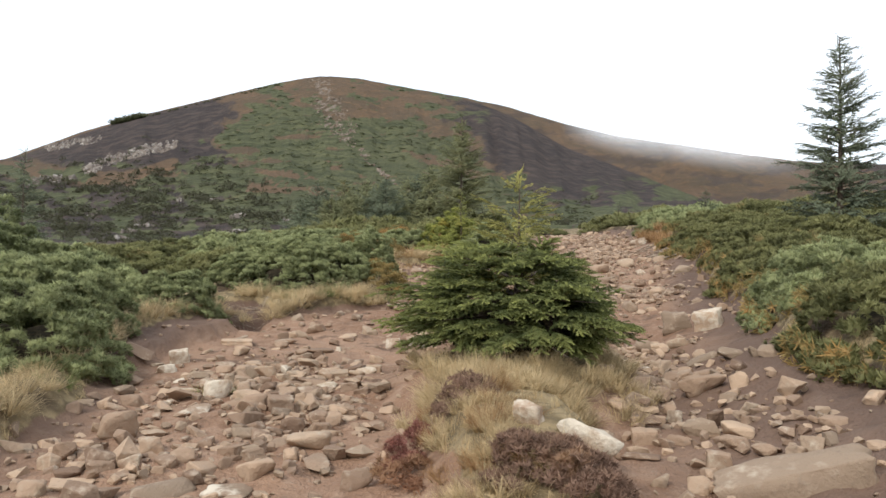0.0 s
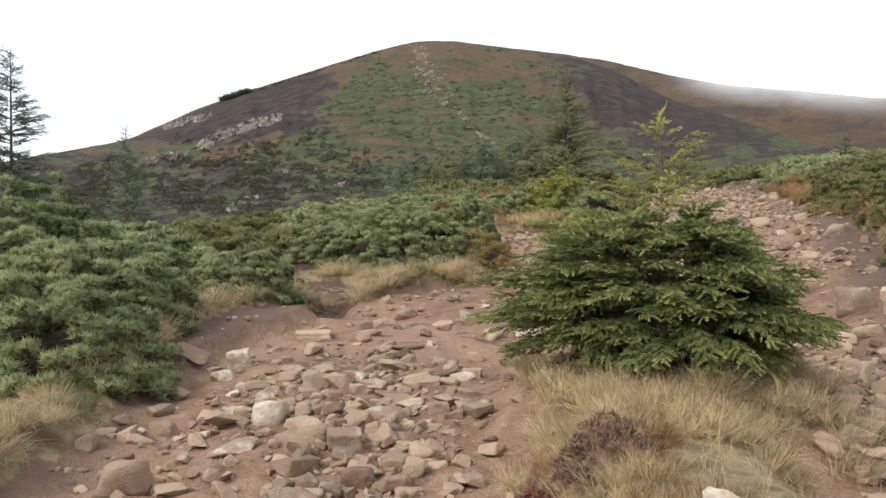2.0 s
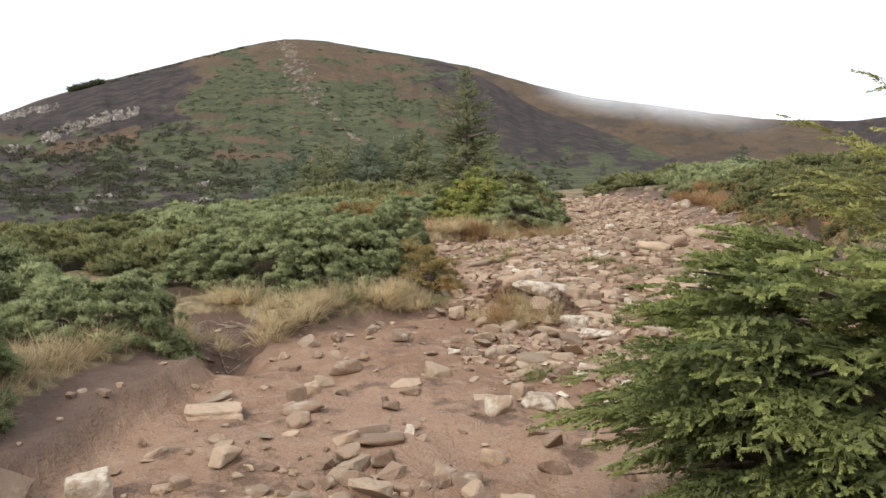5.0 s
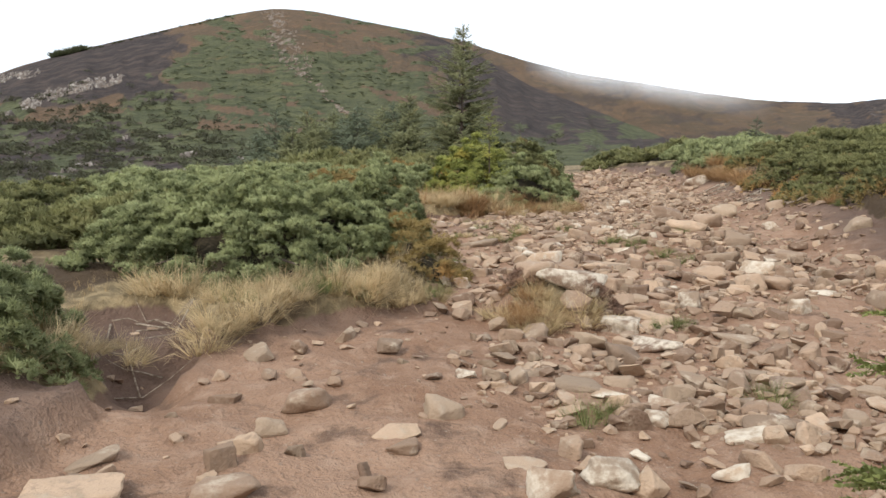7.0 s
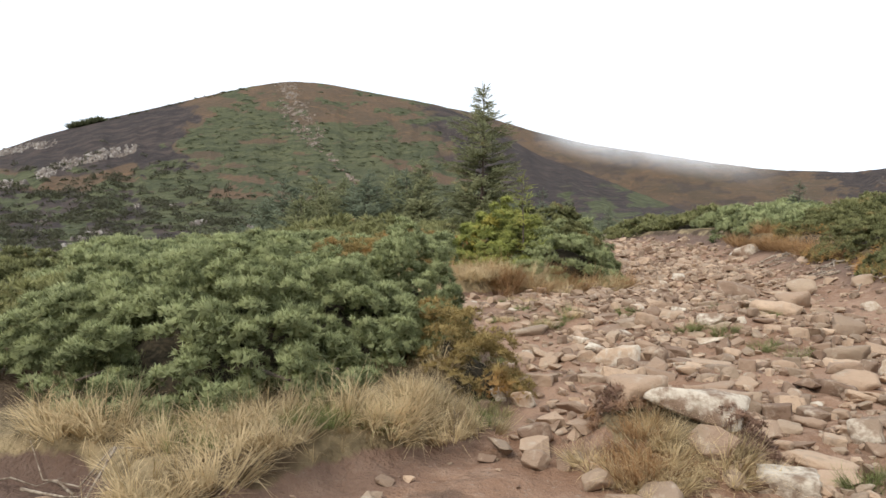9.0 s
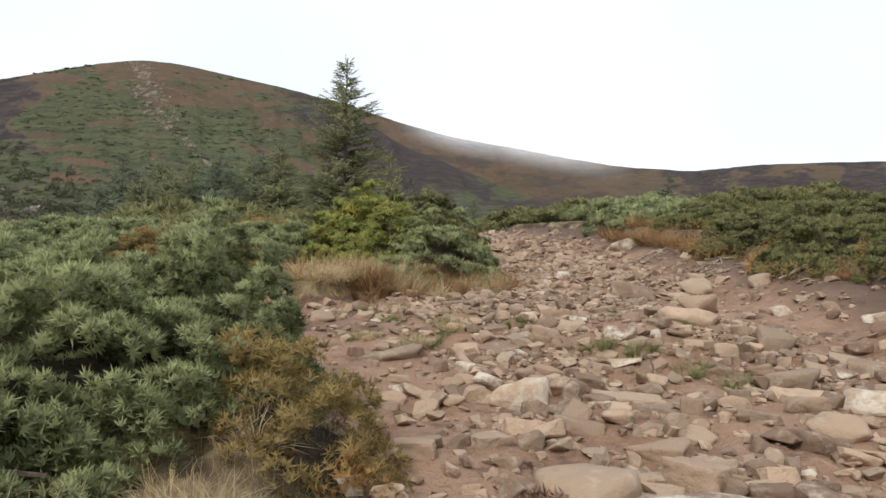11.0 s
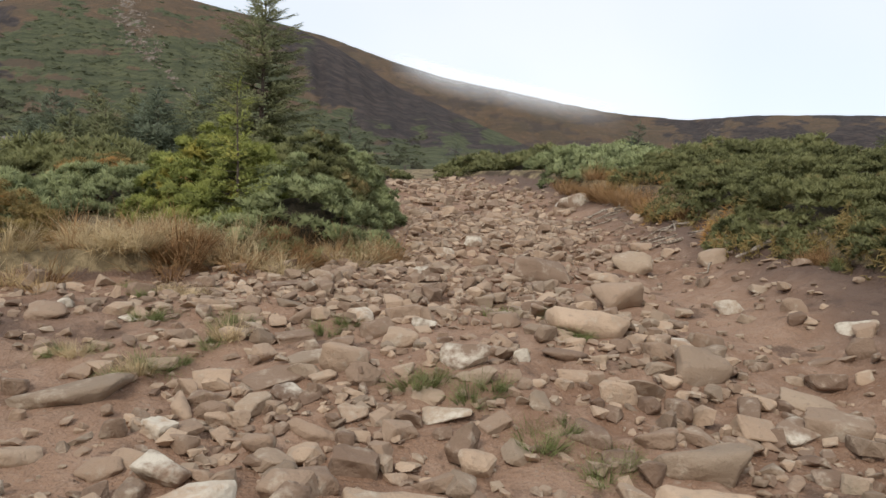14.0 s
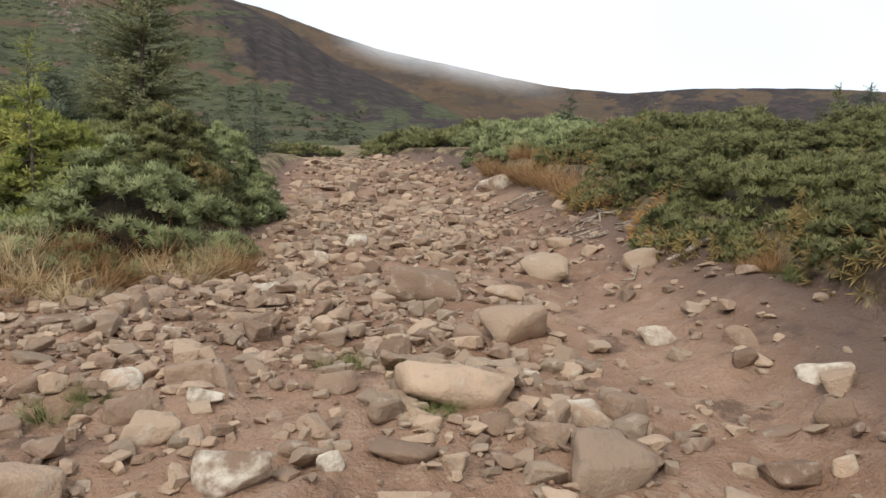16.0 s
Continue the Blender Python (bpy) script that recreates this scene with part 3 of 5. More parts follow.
FINGERS = [finger_template(s, 14, 0.115, 1.05) for s in range(8)]
FINE_FINGERS = [finger_template(s, 8, 0.10) for s in range(20, 25)]
FLAT_FINGERS = [finger_template(s, 12, 0.135, 1.05) for s in range(40, 48)]
TWIGS = [twig_template(s) for s in range(5)]
BRUSHES = [twig_template(s, 30, 1.0, 0.20, 0.052) for s in range(60, 66)]
CLUMPS = [clump_template(s) for s in range(70, 78)]
BLADES = [blade_template(s) for s in range(6)]
LOW_BLADES = [blade_template(s, 9, 1.3) for s in range(30, 35)]


# ---- juniper and dwarf shrubs ----
def mound_top(u, v, h, seed):
    """Bush top over its footing; u, v run -1 to 1."""
    r = np.sqrt(u * u + v * v)
    lump = fbm(u * 1.9 + seed * 3.7, v * 1.9 + seed, 2)
    return h * np.clip(1 - r ** 2.4, 0, 1) ** 0.69 * (0.45 + 1.05 * lump)


def bush(name, cx, cy, rx, ry, h, lump, per, spray, material, label, category, turn=0.0, seed=0, group="", templates=None, skirt=None, stems=0, rim=0.40):
    """A dense low shrub: a near-black shell inside that stands in for shade, and over it leafy clumps with gaps
    between.
    """
    r = np.random.RandomState(seed + 100)
    z0 = ground(cx, cy)
    root = thing(name, cx, cy, z0, label, category, group)
    c, s = math.cos(turn), math.sin(turn)

    def place(u, v):
        lx, ly = u * rx, v * ry
        return lx * c - ly * s, lx * s + ly * c

    # near-black shell, added to stop see-through and darken the gaps like shade
    g = np.linspace(-1, 1, 17)
    gu, gv = np.meshgrid(g, g)
    u, v = gu.ravel(), gv.ravel()
    m = np.maximum(np.abs(u), np.abs(v)) / (np.hypot(u, v) + 1e-6)
    u, v = u * m * 0.72, v * m * 0.72
    x, y = place(u, v)
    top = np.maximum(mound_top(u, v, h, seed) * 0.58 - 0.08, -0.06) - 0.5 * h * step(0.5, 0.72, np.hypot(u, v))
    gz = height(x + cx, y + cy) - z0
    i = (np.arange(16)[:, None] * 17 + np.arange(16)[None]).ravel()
    part("thicket", mesh_np("thicket", np.stack([x, y, gz + top], 1), np.stack([i, i + 1, i + 18, i + 17], 1)), M_SHADE_CORE, root, "near-black shell standing in for shade inside the shrub")
    # leafy clumps over it
    n = int(math.pi * rx * ry * (1 + 1.5 * h / min(rx, ry)) / lump ** 2)
    turn_step = np.arange(n) + 0.5
    rad, ang = (turn_step / n) ** rim + 0.25 * lump / max(rx, ry) * r.randn(n), turn_step * 2.39996 + 0.3 * r.randn(n)
    rad = np.clip(rad, 0, 1.03)
    rad = rad * (0.86 + 0.26 * vnoise(np.cos(ang) * 3 + seed, np.sin(ang) * 3 + 7))
    u, v = rad * np.cos(ang), rad * np.sin(ang)
    x, y = place(u, v)
    t0 = mound_top(u, v, h, seed)
    e = 0.05
    gu_ = (mound_top(u + e, v, h, seed) - t0) / e / rx
    gv_ = (mound_top(u, v + e, h, seed) - t0) / e / ry
    nrm = np.stack([np.clip(-(gu_ * c - gv_ * s), -1.8, 1.8), np.clip(-(gu_ * s + gv_ * c), -1.8, 1.8), np.ones(n)], 1)
    nrm /= np.linalg.norm(nrm, axis=1, keepdims=True)
    z = height(x + cx, y + cy) - z0 + np.maximum(np.where(rad > 0.66, t0 * (0.08 + 1.0 * r.rand(n)), t0 * (0.62 + 0.45 * r.rand(n))), 0.03)
    mid = np.stack([x, y, z], 1)
    big = lump * (0.50 + 0.55 * r.rand(n))
    # sprays fan over each clump
    out = r.randn(n, per, 3)
    out /= np.linalg.norm(out, axis=2, keepdims=True)
    out = out + nrm[:, None, :] * 0.75
    out[:, :, 2] += 0.2
    out /= np.linalg.norm(out, axis=2, keepdims=True)
    pos = mid[:, None, :] + out * big[:, None, None] * (0.55 + 0.45 * r.rand(n, per, 1)) * np.array([1, 1, 0.62])
    dirs = out * 0.55 + r.randn(n, per, 3) * 0.36 + np.array([0, 0, 0.42])
    size = spray * (0.65 + 0.7 * r.rand(n * per))
    # young also lightens clump tops: light from above put into the leaf colour
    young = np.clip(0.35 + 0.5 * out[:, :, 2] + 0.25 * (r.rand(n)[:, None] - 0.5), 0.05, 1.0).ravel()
    shapes = templates or FINGERS
    pick = r.randint(len(shapes), size=n * per)
    vv, ff, tt = scatter(shapes, pos.reshape(-1, 3), dirs.reshape(-1, 3), size, None, pick)
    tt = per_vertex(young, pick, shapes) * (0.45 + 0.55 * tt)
    soft = per_vertex(out.reshape(-1, 3) + 0.25 * r.randn(n * per, 3), pick, shapes)
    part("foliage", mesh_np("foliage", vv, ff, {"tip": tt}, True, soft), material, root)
    if skirt is not None:
        n = int(2 * (rx + ry) / 0.013)
        ang = r.rand(n) * 6.283
        k = 0.94 + 0.14 * r.rand(n)
        x, y = place(np.cos(ang) * k, np.sin(ang) * k)
        z = height(x + cx, y + cy) - z0 - 0.04 + 0.30 * r.rand(n)
        dirs = np.stack([np.cos(ang + turn), np.sin(ang + turn), r.uniform(-0.8, 0.5, n)], 1) + r.randn(n, 3) * 0.3
        vv, ff, tt = scatter(FINE_FINGERS, np.stack([x, y, z], 1), dirs, 0.085 * (0.6 + 0.8 * r.rand(n)))
        part("dead_skirt", mesh_np("dead_skirt", vv, ff, {"tip": tt}), skirt, root, "withered brown lower sprays", "stuff")
    for k in range(stems):
        bm = bmesh.new()
        a = 6.283 * (k + r.rand()) / stems
        px, py = place(0.35 * math.cos(a), 0.35 * math.sin(a))
        qx, qy = place(0.9 * math.cos(a + 0.3), 0.9 * math.sin(a + 0.3))
        pz, qz = ground(px + cx, py + cy) - z0, ground(qx + cx, qy + cy) - z0
        tube(bm, [(px, py, pz - 0.03), ((px + qx) / 2, (py + qy) / 2, (pz + qz) / 2 + h * 0.3), (qx, qy, qz + h * 0.25)], [0.022, 0.016, 0.008], 5)
        part("stem", bm, M_BARK, root, "grey-brown woody stem")
    return root


JUNIPER = "dense spreading green juniper bush beside the stony trail"
MAT = "low flat-topped juniper mat on the eroded trail bank"
FAR = "low green juniper thicket on the mountain heath"


def junipers():
    # (x, y, half width, half depth, height, turn)
    for k, (x, y, rx, ry, h, a) in enumerate((
            (-2.75, 14.4, 1.75, 1.1, 0.78, 0.35), (-2.75, 13.62, 0.95, 0.72, 0.62, 0.25), (-1.85, 15.6, 0.92, 1.15, 0.88, 0.0), (-4.1, 11.1, 0.82, 0.8, 0.52, 0.2),
            (-4.55, 8.4, 1.0, 1.2, 0.70, 0.0), (-6.0, 9.0, 1.4, 2.0, 1.05, 0.0), (-3.85, 7.1, 0.75, 0.85, 0.50, 0.0), (-5.2, 6.0, 1.2, 1.2, 0.8, 0.0))):
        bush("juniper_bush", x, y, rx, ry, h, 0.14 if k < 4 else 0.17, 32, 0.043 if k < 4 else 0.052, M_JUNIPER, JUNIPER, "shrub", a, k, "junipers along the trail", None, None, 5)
    for k, (x, y, rx, ry, h, a) in enumerate((
            (-4.4, 16.2, 1.5, 1.2, 0.52, 0.1), (-6.9, 12.4, 2.0, 1.6, 0.62, 0.2), (-8.9, 10.3, 1.8, 2.0, 0.75, 0.0), (-7.4, 15.6, 2.2, 1.6, 0.5, 0.0), (-4.6, 18.9, 2.3, 1.5, 0.6, 0.0),
            (-3.6, 21.9, 2.3, 1.6, 0.52, 0.0), (-8.2, 19.4, 2.6, 2.0, 0.5, 0.0), (-10.8, 14.2, 2.5, 2.2, 0.6, 0.0), (-6.6, 24.2, 3.0, 2.4, 0.5, 0.0), (-2.2, 26.5, 2.2, 1.8, 0.42, 0.0))):
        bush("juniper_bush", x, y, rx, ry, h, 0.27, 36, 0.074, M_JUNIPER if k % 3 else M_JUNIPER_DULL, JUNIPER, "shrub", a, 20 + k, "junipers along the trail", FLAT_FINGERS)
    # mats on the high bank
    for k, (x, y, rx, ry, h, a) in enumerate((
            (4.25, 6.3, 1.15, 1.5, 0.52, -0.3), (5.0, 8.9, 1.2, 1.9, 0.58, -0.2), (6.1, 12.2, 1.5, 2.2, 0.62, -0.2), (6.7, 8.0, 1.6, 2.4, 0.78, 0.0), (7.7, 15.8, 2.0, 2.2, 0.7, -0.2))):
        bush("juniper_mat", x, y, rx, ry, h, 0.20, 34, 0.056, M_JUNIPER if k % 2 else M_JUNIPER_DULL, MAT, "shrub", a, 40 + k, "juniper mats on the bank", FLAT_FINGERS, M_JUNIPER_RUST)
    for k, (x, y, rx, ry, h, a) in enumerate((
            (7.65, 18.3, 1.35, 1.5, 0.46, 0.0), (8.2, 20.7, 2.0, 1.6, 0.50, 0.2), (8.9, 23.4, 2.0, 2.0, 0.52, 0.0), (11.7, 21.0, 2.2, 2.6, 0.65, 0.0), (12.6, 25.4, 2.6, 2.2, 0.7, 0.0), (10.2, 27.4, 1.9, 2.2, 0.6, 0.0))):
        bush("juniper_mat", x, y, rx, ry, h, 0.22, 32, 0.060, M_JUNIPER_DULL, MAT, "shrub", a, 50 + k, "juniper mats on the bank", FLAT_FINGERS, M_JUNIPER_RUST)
    for k, (x, y, rx, ry, h, a) in enumerate((
            (10.4, 31.6, 2.0, 2.6, 0.6, 0.0), (13.8, 30.6, 2.6, 3.0, 0.75, 0.0), (16.6, 26.0, 3.0, 3.4, 0.8, 0.0), (12.2, 36.8, 2.4, 3.2, 0.7, 0.0),
            (16.8, 35.0, 3.2, 3.6, 0.8, 0.0), (15.6, 19.6, 2.4, 2.6, 0.75, 0.0), (18.8, 21.8, 2.6, 2.6, 0.8, 0.0), (21.0, 28.0, 3.0, 3.6, 0.8, 0.0), (11.4, 16.2, 2.2, 2.0, 0.7, 0.0))):
        bush("juniper_mat", x, y, rx, ry, h, 0.50, 26, 0.135, M_JUNIPER_DULL if k % 3 else M_JUNIPER, MAT, "shrub", a, 60 + k, "juniper mats on the bank", FLAT_FINGERS)
    # the thicket at the fork beyond the hummock
    for k, (x, y, rx, ry, h, m) in enumerate((
            (1.25, 21.9, 1.15, 0.8, 0.55, M_JUNIPER), (0.25, 22.4, 0.95, 0.9, 0.95, M_SHOOTS), (1.30, 23.6, 1.05, 1.2, 1.0, M_JUNIPER_DULL), (1.85, 25.2, 0.9, 1.5, 0.7, M_JUNIPER), (-1.2, 23.4, 1.0, 0.9, 0.42, M_JUNIPER))):
        bush("juniper_bush", x, y, rx, ry, h, 0.19, 34, 0.064, m, "tall juniper clump with yellow-green shoots at the trail fork", "shrub", 0.5, 80 + k, "junipers at the fork", FLAT_FINGERS)
    for k, (x, y, rx, ry, h) in enumerate(((-2.3, 20.8, 1.2, 0.75, 0.55), (-0.9, 25.0, 1.6, 1.2, 0.42), (-1.0, 14.35, 0.40, 0.5, 0.45))):
        bush("bilberry_shrub", x, y, rx, ry, h, 0.16, 30, 0.040, M_JUNIPER_RUST, "rust-brown bilberry shrub among dry grass", "shrub", 0, 90 + k, "", FINE_FINGERS)
    # farther thickets
    r = np.random.RandomState(5)
    for k in range(26):
        y = r.uniform(29, 62)
        side = r.rand() < 0.6
        x = r.uniform(-13, left_edge(y) - 2.2) if side else r.uniform(right_edge(y) + 3, 30)
        if y > 46:
            x = r.uniform(-12, 34)
        bush("juniper_thicket", x, y, r.uniform(2.0, 3.6), r.uniform(1.8, 3.0), r.uniform(0.35, 0.65), 0.62, 18, 0.19, M_JUNIPER if r.rand() < 0.5 else M_JUNIPER_DULL, FAR, "shrub", 0, 120 + k, "far juniper thickets", FLAT_FINGERS)


junipers()


# ---- conifers ----
def conifer(name, x, y, tall, wide, material, label, twig, whorls, arms, per_arm, profile, seed=0, trunk=0.03, droop=0.15, category="tree", sink=0.05, group="", rise=0.35):
    """A trunk, whorls of arms and needled twigs; profile gives the arms' reach from foot to tip."""
    r = np.random.RandomState(seed)
    root = thing(name, x, y, ground(x, y) - sink, label, category, group)
    bm = bmesh.new()
    tube(bm, [(0.02 * math.sin(4 * k / 6 + seed), 0.02 * math.cos(3 * k / 6), tall * k / 6) for k in range(7)], [trunk * (1 - 0.88 * k / 6) for k in range(7)], 7)
    part("trunk", bm, M_BARK, root)
    pos, dirs, size = [], [], []
    bm = bmesh.new()
    for w in range(whorls):
        f = (w + 0.4) / whorls
        z = tall * (0.04 + 0.93 * f)
        reach0 = wide * float(np.interp(f, *profile))
        for k in range(max(3, int(arms * (1 - 0.35 * f)))):
            a = r.rand() * 6.283
            reach = reach0 * (0.50 + 0.62 * r.rand())
            up = rise * f + 0.10 * r.randn()
            zz = z + r.uniform(-1.1, 1.1) * tall / whorls
            pts = []
            for q in range(4):
                s = q / 3
                pts.append(np.array([math.cos(a) * reach * s, math.sin(a) * reach * s, zz + reach * (up * s - droop * s * (1.6 - s) + 0.10 * s * s)]))
            tube(bm, [tuple(p) for p in pts], [0.006 * trunk / 0.03 * (1 - 0.8 * q / 3) * (0.4 + 0.6 * (1 - f)) for q in range(4)], 4)
            n = max(3, int(per_arm * reach / wide + 2))
            for j in range(n):
                s = 0.12 + 0.88 * (j + r.rand()) / n
                i = min(int(s * 3), 2)
                p = pts[i] + (pts[i + 1] - pts[i]) * (s * 3 - i)
                side = 1 if j % 2 else -1
                turn = a + side * r.uniform(0.35, 1.15) * (1.15 - s)
                pos.append(p)
                dirs.append((math.cos(turn), math.sin(turn), r.uniform(-0.5, 0.25) + 0.35 * f))
                size.append(twig * (0.65 + 0.6 * r.rand()) * (1.15 - 0.4 * s) * (1 - 0.35 * f))
    for k in range(5):
        pos.append(np.array([0, 0, tall * (0.9 + 0.02 * k)]))
        dirs.append((r.randn() * 0.25, r.randn() * 0.25, 1))
        size.append(twig * 0.8)
    part("branchwork", bm, M_BARK, root, kind="stuff")
    pos = np.array(pos)
    pick = r.randint(len(TWIGS), size=len(pos))
    vv, ff, tt = scatter(TWIGS, pos, np.array(dirs), np.array(size), None, pick)
    away = np.stack([pos[:, 0], pos[:, 1], np.zeros(len(pos))], 1)
    away = away / (np.linalg.norm(away, axis=1, keepdims=True) + 0.05) + np.array([0, 0, 0.7]) + 0.35 * r.randn(len(pos), 3)
    part("needles", mesh_np("needles", vv, ff, {"tip": tt}, True, per_vertex(away, pick, TWIGS)), material, root)
    return root


CONE = ((0, 0.15, 1), (0.85, 1.0, 0.08))
SKIRT = ((0, 0.15, 0.5, 0.8, 0.93, 1), (0.86, 1.0, 1.02, 0.88, 0.65, 0.35))


def spruce_dome(x, y, wide, deep, tall):
    """A stunted spruce browsed into a dome: tiers of drooping needled tips round a near-black core that stands in for
    shade.
    """
    r = np.random.RandomState(303)
    root = thing("small_spruce", x, y, ground(x, y) - 0.05, "bushy small green spruce on the turf mound between the trails", "tree")
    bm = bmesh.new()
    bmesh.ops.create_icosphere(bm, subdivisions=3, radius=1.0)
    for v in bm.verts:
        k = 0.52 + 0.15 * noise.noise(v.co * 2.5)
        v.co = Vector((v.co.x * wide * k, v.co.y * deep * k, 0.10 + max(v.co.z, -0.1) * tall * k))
    part("thicket", bm, M_SHADE_CORE, root, "near-black core standing in for shade inside the spruce")
    n = 640
    up, a = np.clip((np.arange(n) + 0.5) / n + 0.04 * r.randn(n), 0, 1), np.arange(n) * 2.39996 + 0.35 * r.randn(n)
    flat = np.sqrt(np.clip(1 - (up * 0.97) ** 3.2, 0, 1))
    lobe = vnoise(np.cos(a) * 2.2 + 5, np.sin(a) * 2.2 + up * 3.4)
    k = (0.64 + 0.54 * lobe) * (0.90 + 0.16 * r.rand(n)) * (0.93 + 0.13 * np.sin(up * 17 + 2 * np.sin(a * 2)))
    tip = np.stack([np.cos(a) * flat * k * wide * 1.08, np.sin(a) * flat * k * deep * 1.08, 0.10 + up * k * tall * 1.06], 1)
    tip[:, 2] -= 0.10 * (1 - up) * r.rand(n)
    root_end = np.stack([tip[:, 0] * 0.50, tip[:, 1] * 0.50, 0.08 + tip[:, 2] * 0.86], 1)
    along = tip - root_end
    reach = np.linalg.norm(along, axis=1, keepdims=True)
    ahead = along / reach
    sideways = np.cross(ahead, np.array([0, 0, 1.0]))
    sideways /= np.linalg.norm(sideways, axis=1, keepdims=True) + 1e-6
    pos, dirs, size, fresh, face = [], [], [], [], []
    pairs = 7
    for q in range(pairs * 2 + 1):
        s = 0.30 + 0.70 * (q // 2 + 0.6 * r.rand(n)) / pairs if q < pairs * 2 else np.full(n, 0.93)
        sag = np.stack([np.zeros(n), np.zeros(n), 0.10 * reach[:, 0] * np.sin(s * 2.6)], 1)
        sign = 0.0 if q == pairs * 2 else (1 if q % 2 else -1)
        pos.append(root_end + along * s[:, None] + sag)
        dirs.append(ahead * (0.75 + 0.5 * s[:, None]) + sideways * sign * (0.95 - 0.25 * s[:, None]) + np.stack([np.zeros(n), np.zeros(n), -0.34 + 0.35 * up], 1) + 0.16 * r.randn(n, 3))
        size.append((0.205 - 0.105 * s) * (0.8 + 0.4 * r.rand(n)))
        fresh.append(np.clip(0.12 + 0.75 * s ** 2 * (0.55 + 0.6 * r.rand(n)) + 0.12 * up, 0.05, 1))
        face.append(ahead * 0.55 + np.array([0, 0, 0.75]) + sideways * sign * 0.25 + 0.22 * r.randn(n, 3))
    pos, dirs, size, fresh, face = (np.concatenate(v) for v in (pos, dirs, size, fresh, face))
    pick = r.randint(len(BRUSHES), size=len(pos))
    vv, ff, tt = scatter(BRUSHES, pos, dirs, size, None, pick)
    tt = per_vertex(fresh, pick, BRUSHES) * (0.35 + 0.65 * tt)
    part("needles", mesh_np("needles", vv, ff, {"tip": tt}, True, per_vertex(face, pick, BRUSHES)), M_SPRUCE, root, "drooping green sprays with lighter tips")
    bm = bmesh.new()
    for j in range(0, n, 9):
        tube(bm, [tuple(root_end[j] * np.array([0.3, 0.3, 0.9])), tuple(root_end[j]), tuple(tip[j])], [0.014, 0.009, 0.003], 4)
    part("branchwork", bm, M_BARK, root, kind="stuff")
    return root


def conifers():
    dome = spruce_dome(0.74, 7.3, 1.12, 1.25, 0.88)
    bm = bmesh.new()
    tube(bm, [(0, 0, -0.1), (0.02, 0.01, 0.4), (0.0, 0.03, 0.95)], [0.045, 0.035, 0.02], 7)
    part("trunk", bm, M_BARK, dome)
    conifer("spruce_sapling", 0.70, 7.1, 1.70, 0.48, M_SPRUCE_YELLOW, "thin yellow-green spruce sapling rising from the bushy spruce", 0.18, 16, 6, 12, ((0, 0.45, 0.66, 0.85, 1), (0.4, 0.9, 1.0, 0.5, 0.1)), 11, 0.024, -0.12)
    conifer("yellow_spruce", 0.5, 21.75, 1.75, 0.75, M_SHOOTS, "small yellow-green spruce inside the juniper clump", 0.17, 12, 8, 10, CONE, 13, 0.02, 0.0)
    conifer("tall_larch", 0.7, 31.5, 4.9, 1.2, M_LARCH, "slender dull-green larch standing above the junipers", 0.32, 34, 10, 24, ((0, 0.3, 0.7, 0.82, 1), (0.9, 1, 0.75, 0.35, 0.15)), 5, 0.07, -0.05)
    conifer("tall_spruce", 9.05, 17.0, 5.0, 1.2, M_SPRUCE_DARK, "dark green spruce with layered branches on the bank", 0.30, 24, 11, 30, ((0, 0.1, 0.4, 0.8, 1), (0.7, 1.0, 0.95, 0.4, 0.08)), 6, 0.08, -0.05)
    conifer("young_spruce", 3.3, 35.5, 1.9, 0.6, M_SPRUCE_DARK, "small dark conical spruce beside the trail", 0.22, 16, 8, 9, CONE, 7, 0.04)
    conifer("young_spruce", -17.3, 30.6, 5.4, 1.5, M_SPRUCE_DARK, "dark green young spruce among the junipers", 0.40, 20, 9, 16, CONE, 8, 0.05)
    conifer("dark_spruce", -14.3, 20.0, 5.5, 1.25, M_SPRUCE_DARK, "open-branched dark spruce standing against the sky behind junipers", 0.34, 22, 10, 26, ((0, 0.3, 0.7, 0.88, 1), (1.0, 1.0, 0.6, 0.3, 0.1)), 17, 0.07, -0.02)
    conifer("young_spruce", 11.8, 33.5, 1.5, 0.8, M_SPRUCE_DARK, "low dark spruce behind the juniper mats", 0.25, 12, 9, 9, CONE, 14, 0.04)
    conifer("young_spruce", 19.8, 32.0, 1.7, 0.8, M_LARCH, "dull green young conifer on the far bank", 0.34, 18, 8, 12, CONE, 9, 0.05)
    conifer("young_spruce", 21.6, 32.6, 1.8, 0.9, M_SPRUCE_DARK, "dark green young conifer on the far bank", 0.34, 18, 8, 12, CONE, 15, 0.05)
    conifer("young_spruce", 27.0, 115.0, 4.0, 2.2, M_SPRUCE_DARK, "distant dark spruce on the heath", 0.7, 12, 8, 8, CONE, 10, 0.08)
    r = np.random.RandomState(12)
    for k in range(16):
        conifer("young_conifer", -9.6 + 8.3 * k / 15 + r.uniform(-0.4, 0.4), r.uniform(47, 53), r.uniform(3.2, 5.0), r.uniform(1.8, 2.5), M_SPRUCE_DARK if r.rand() < 0.3 else M_LARCH,
                "dull green young conifer in a loose grove", 0.56, 18, 13, 17, CONE, 20 + k, 0.05, -0.05, "tree", 0.1, "conifer grove")


conifers()


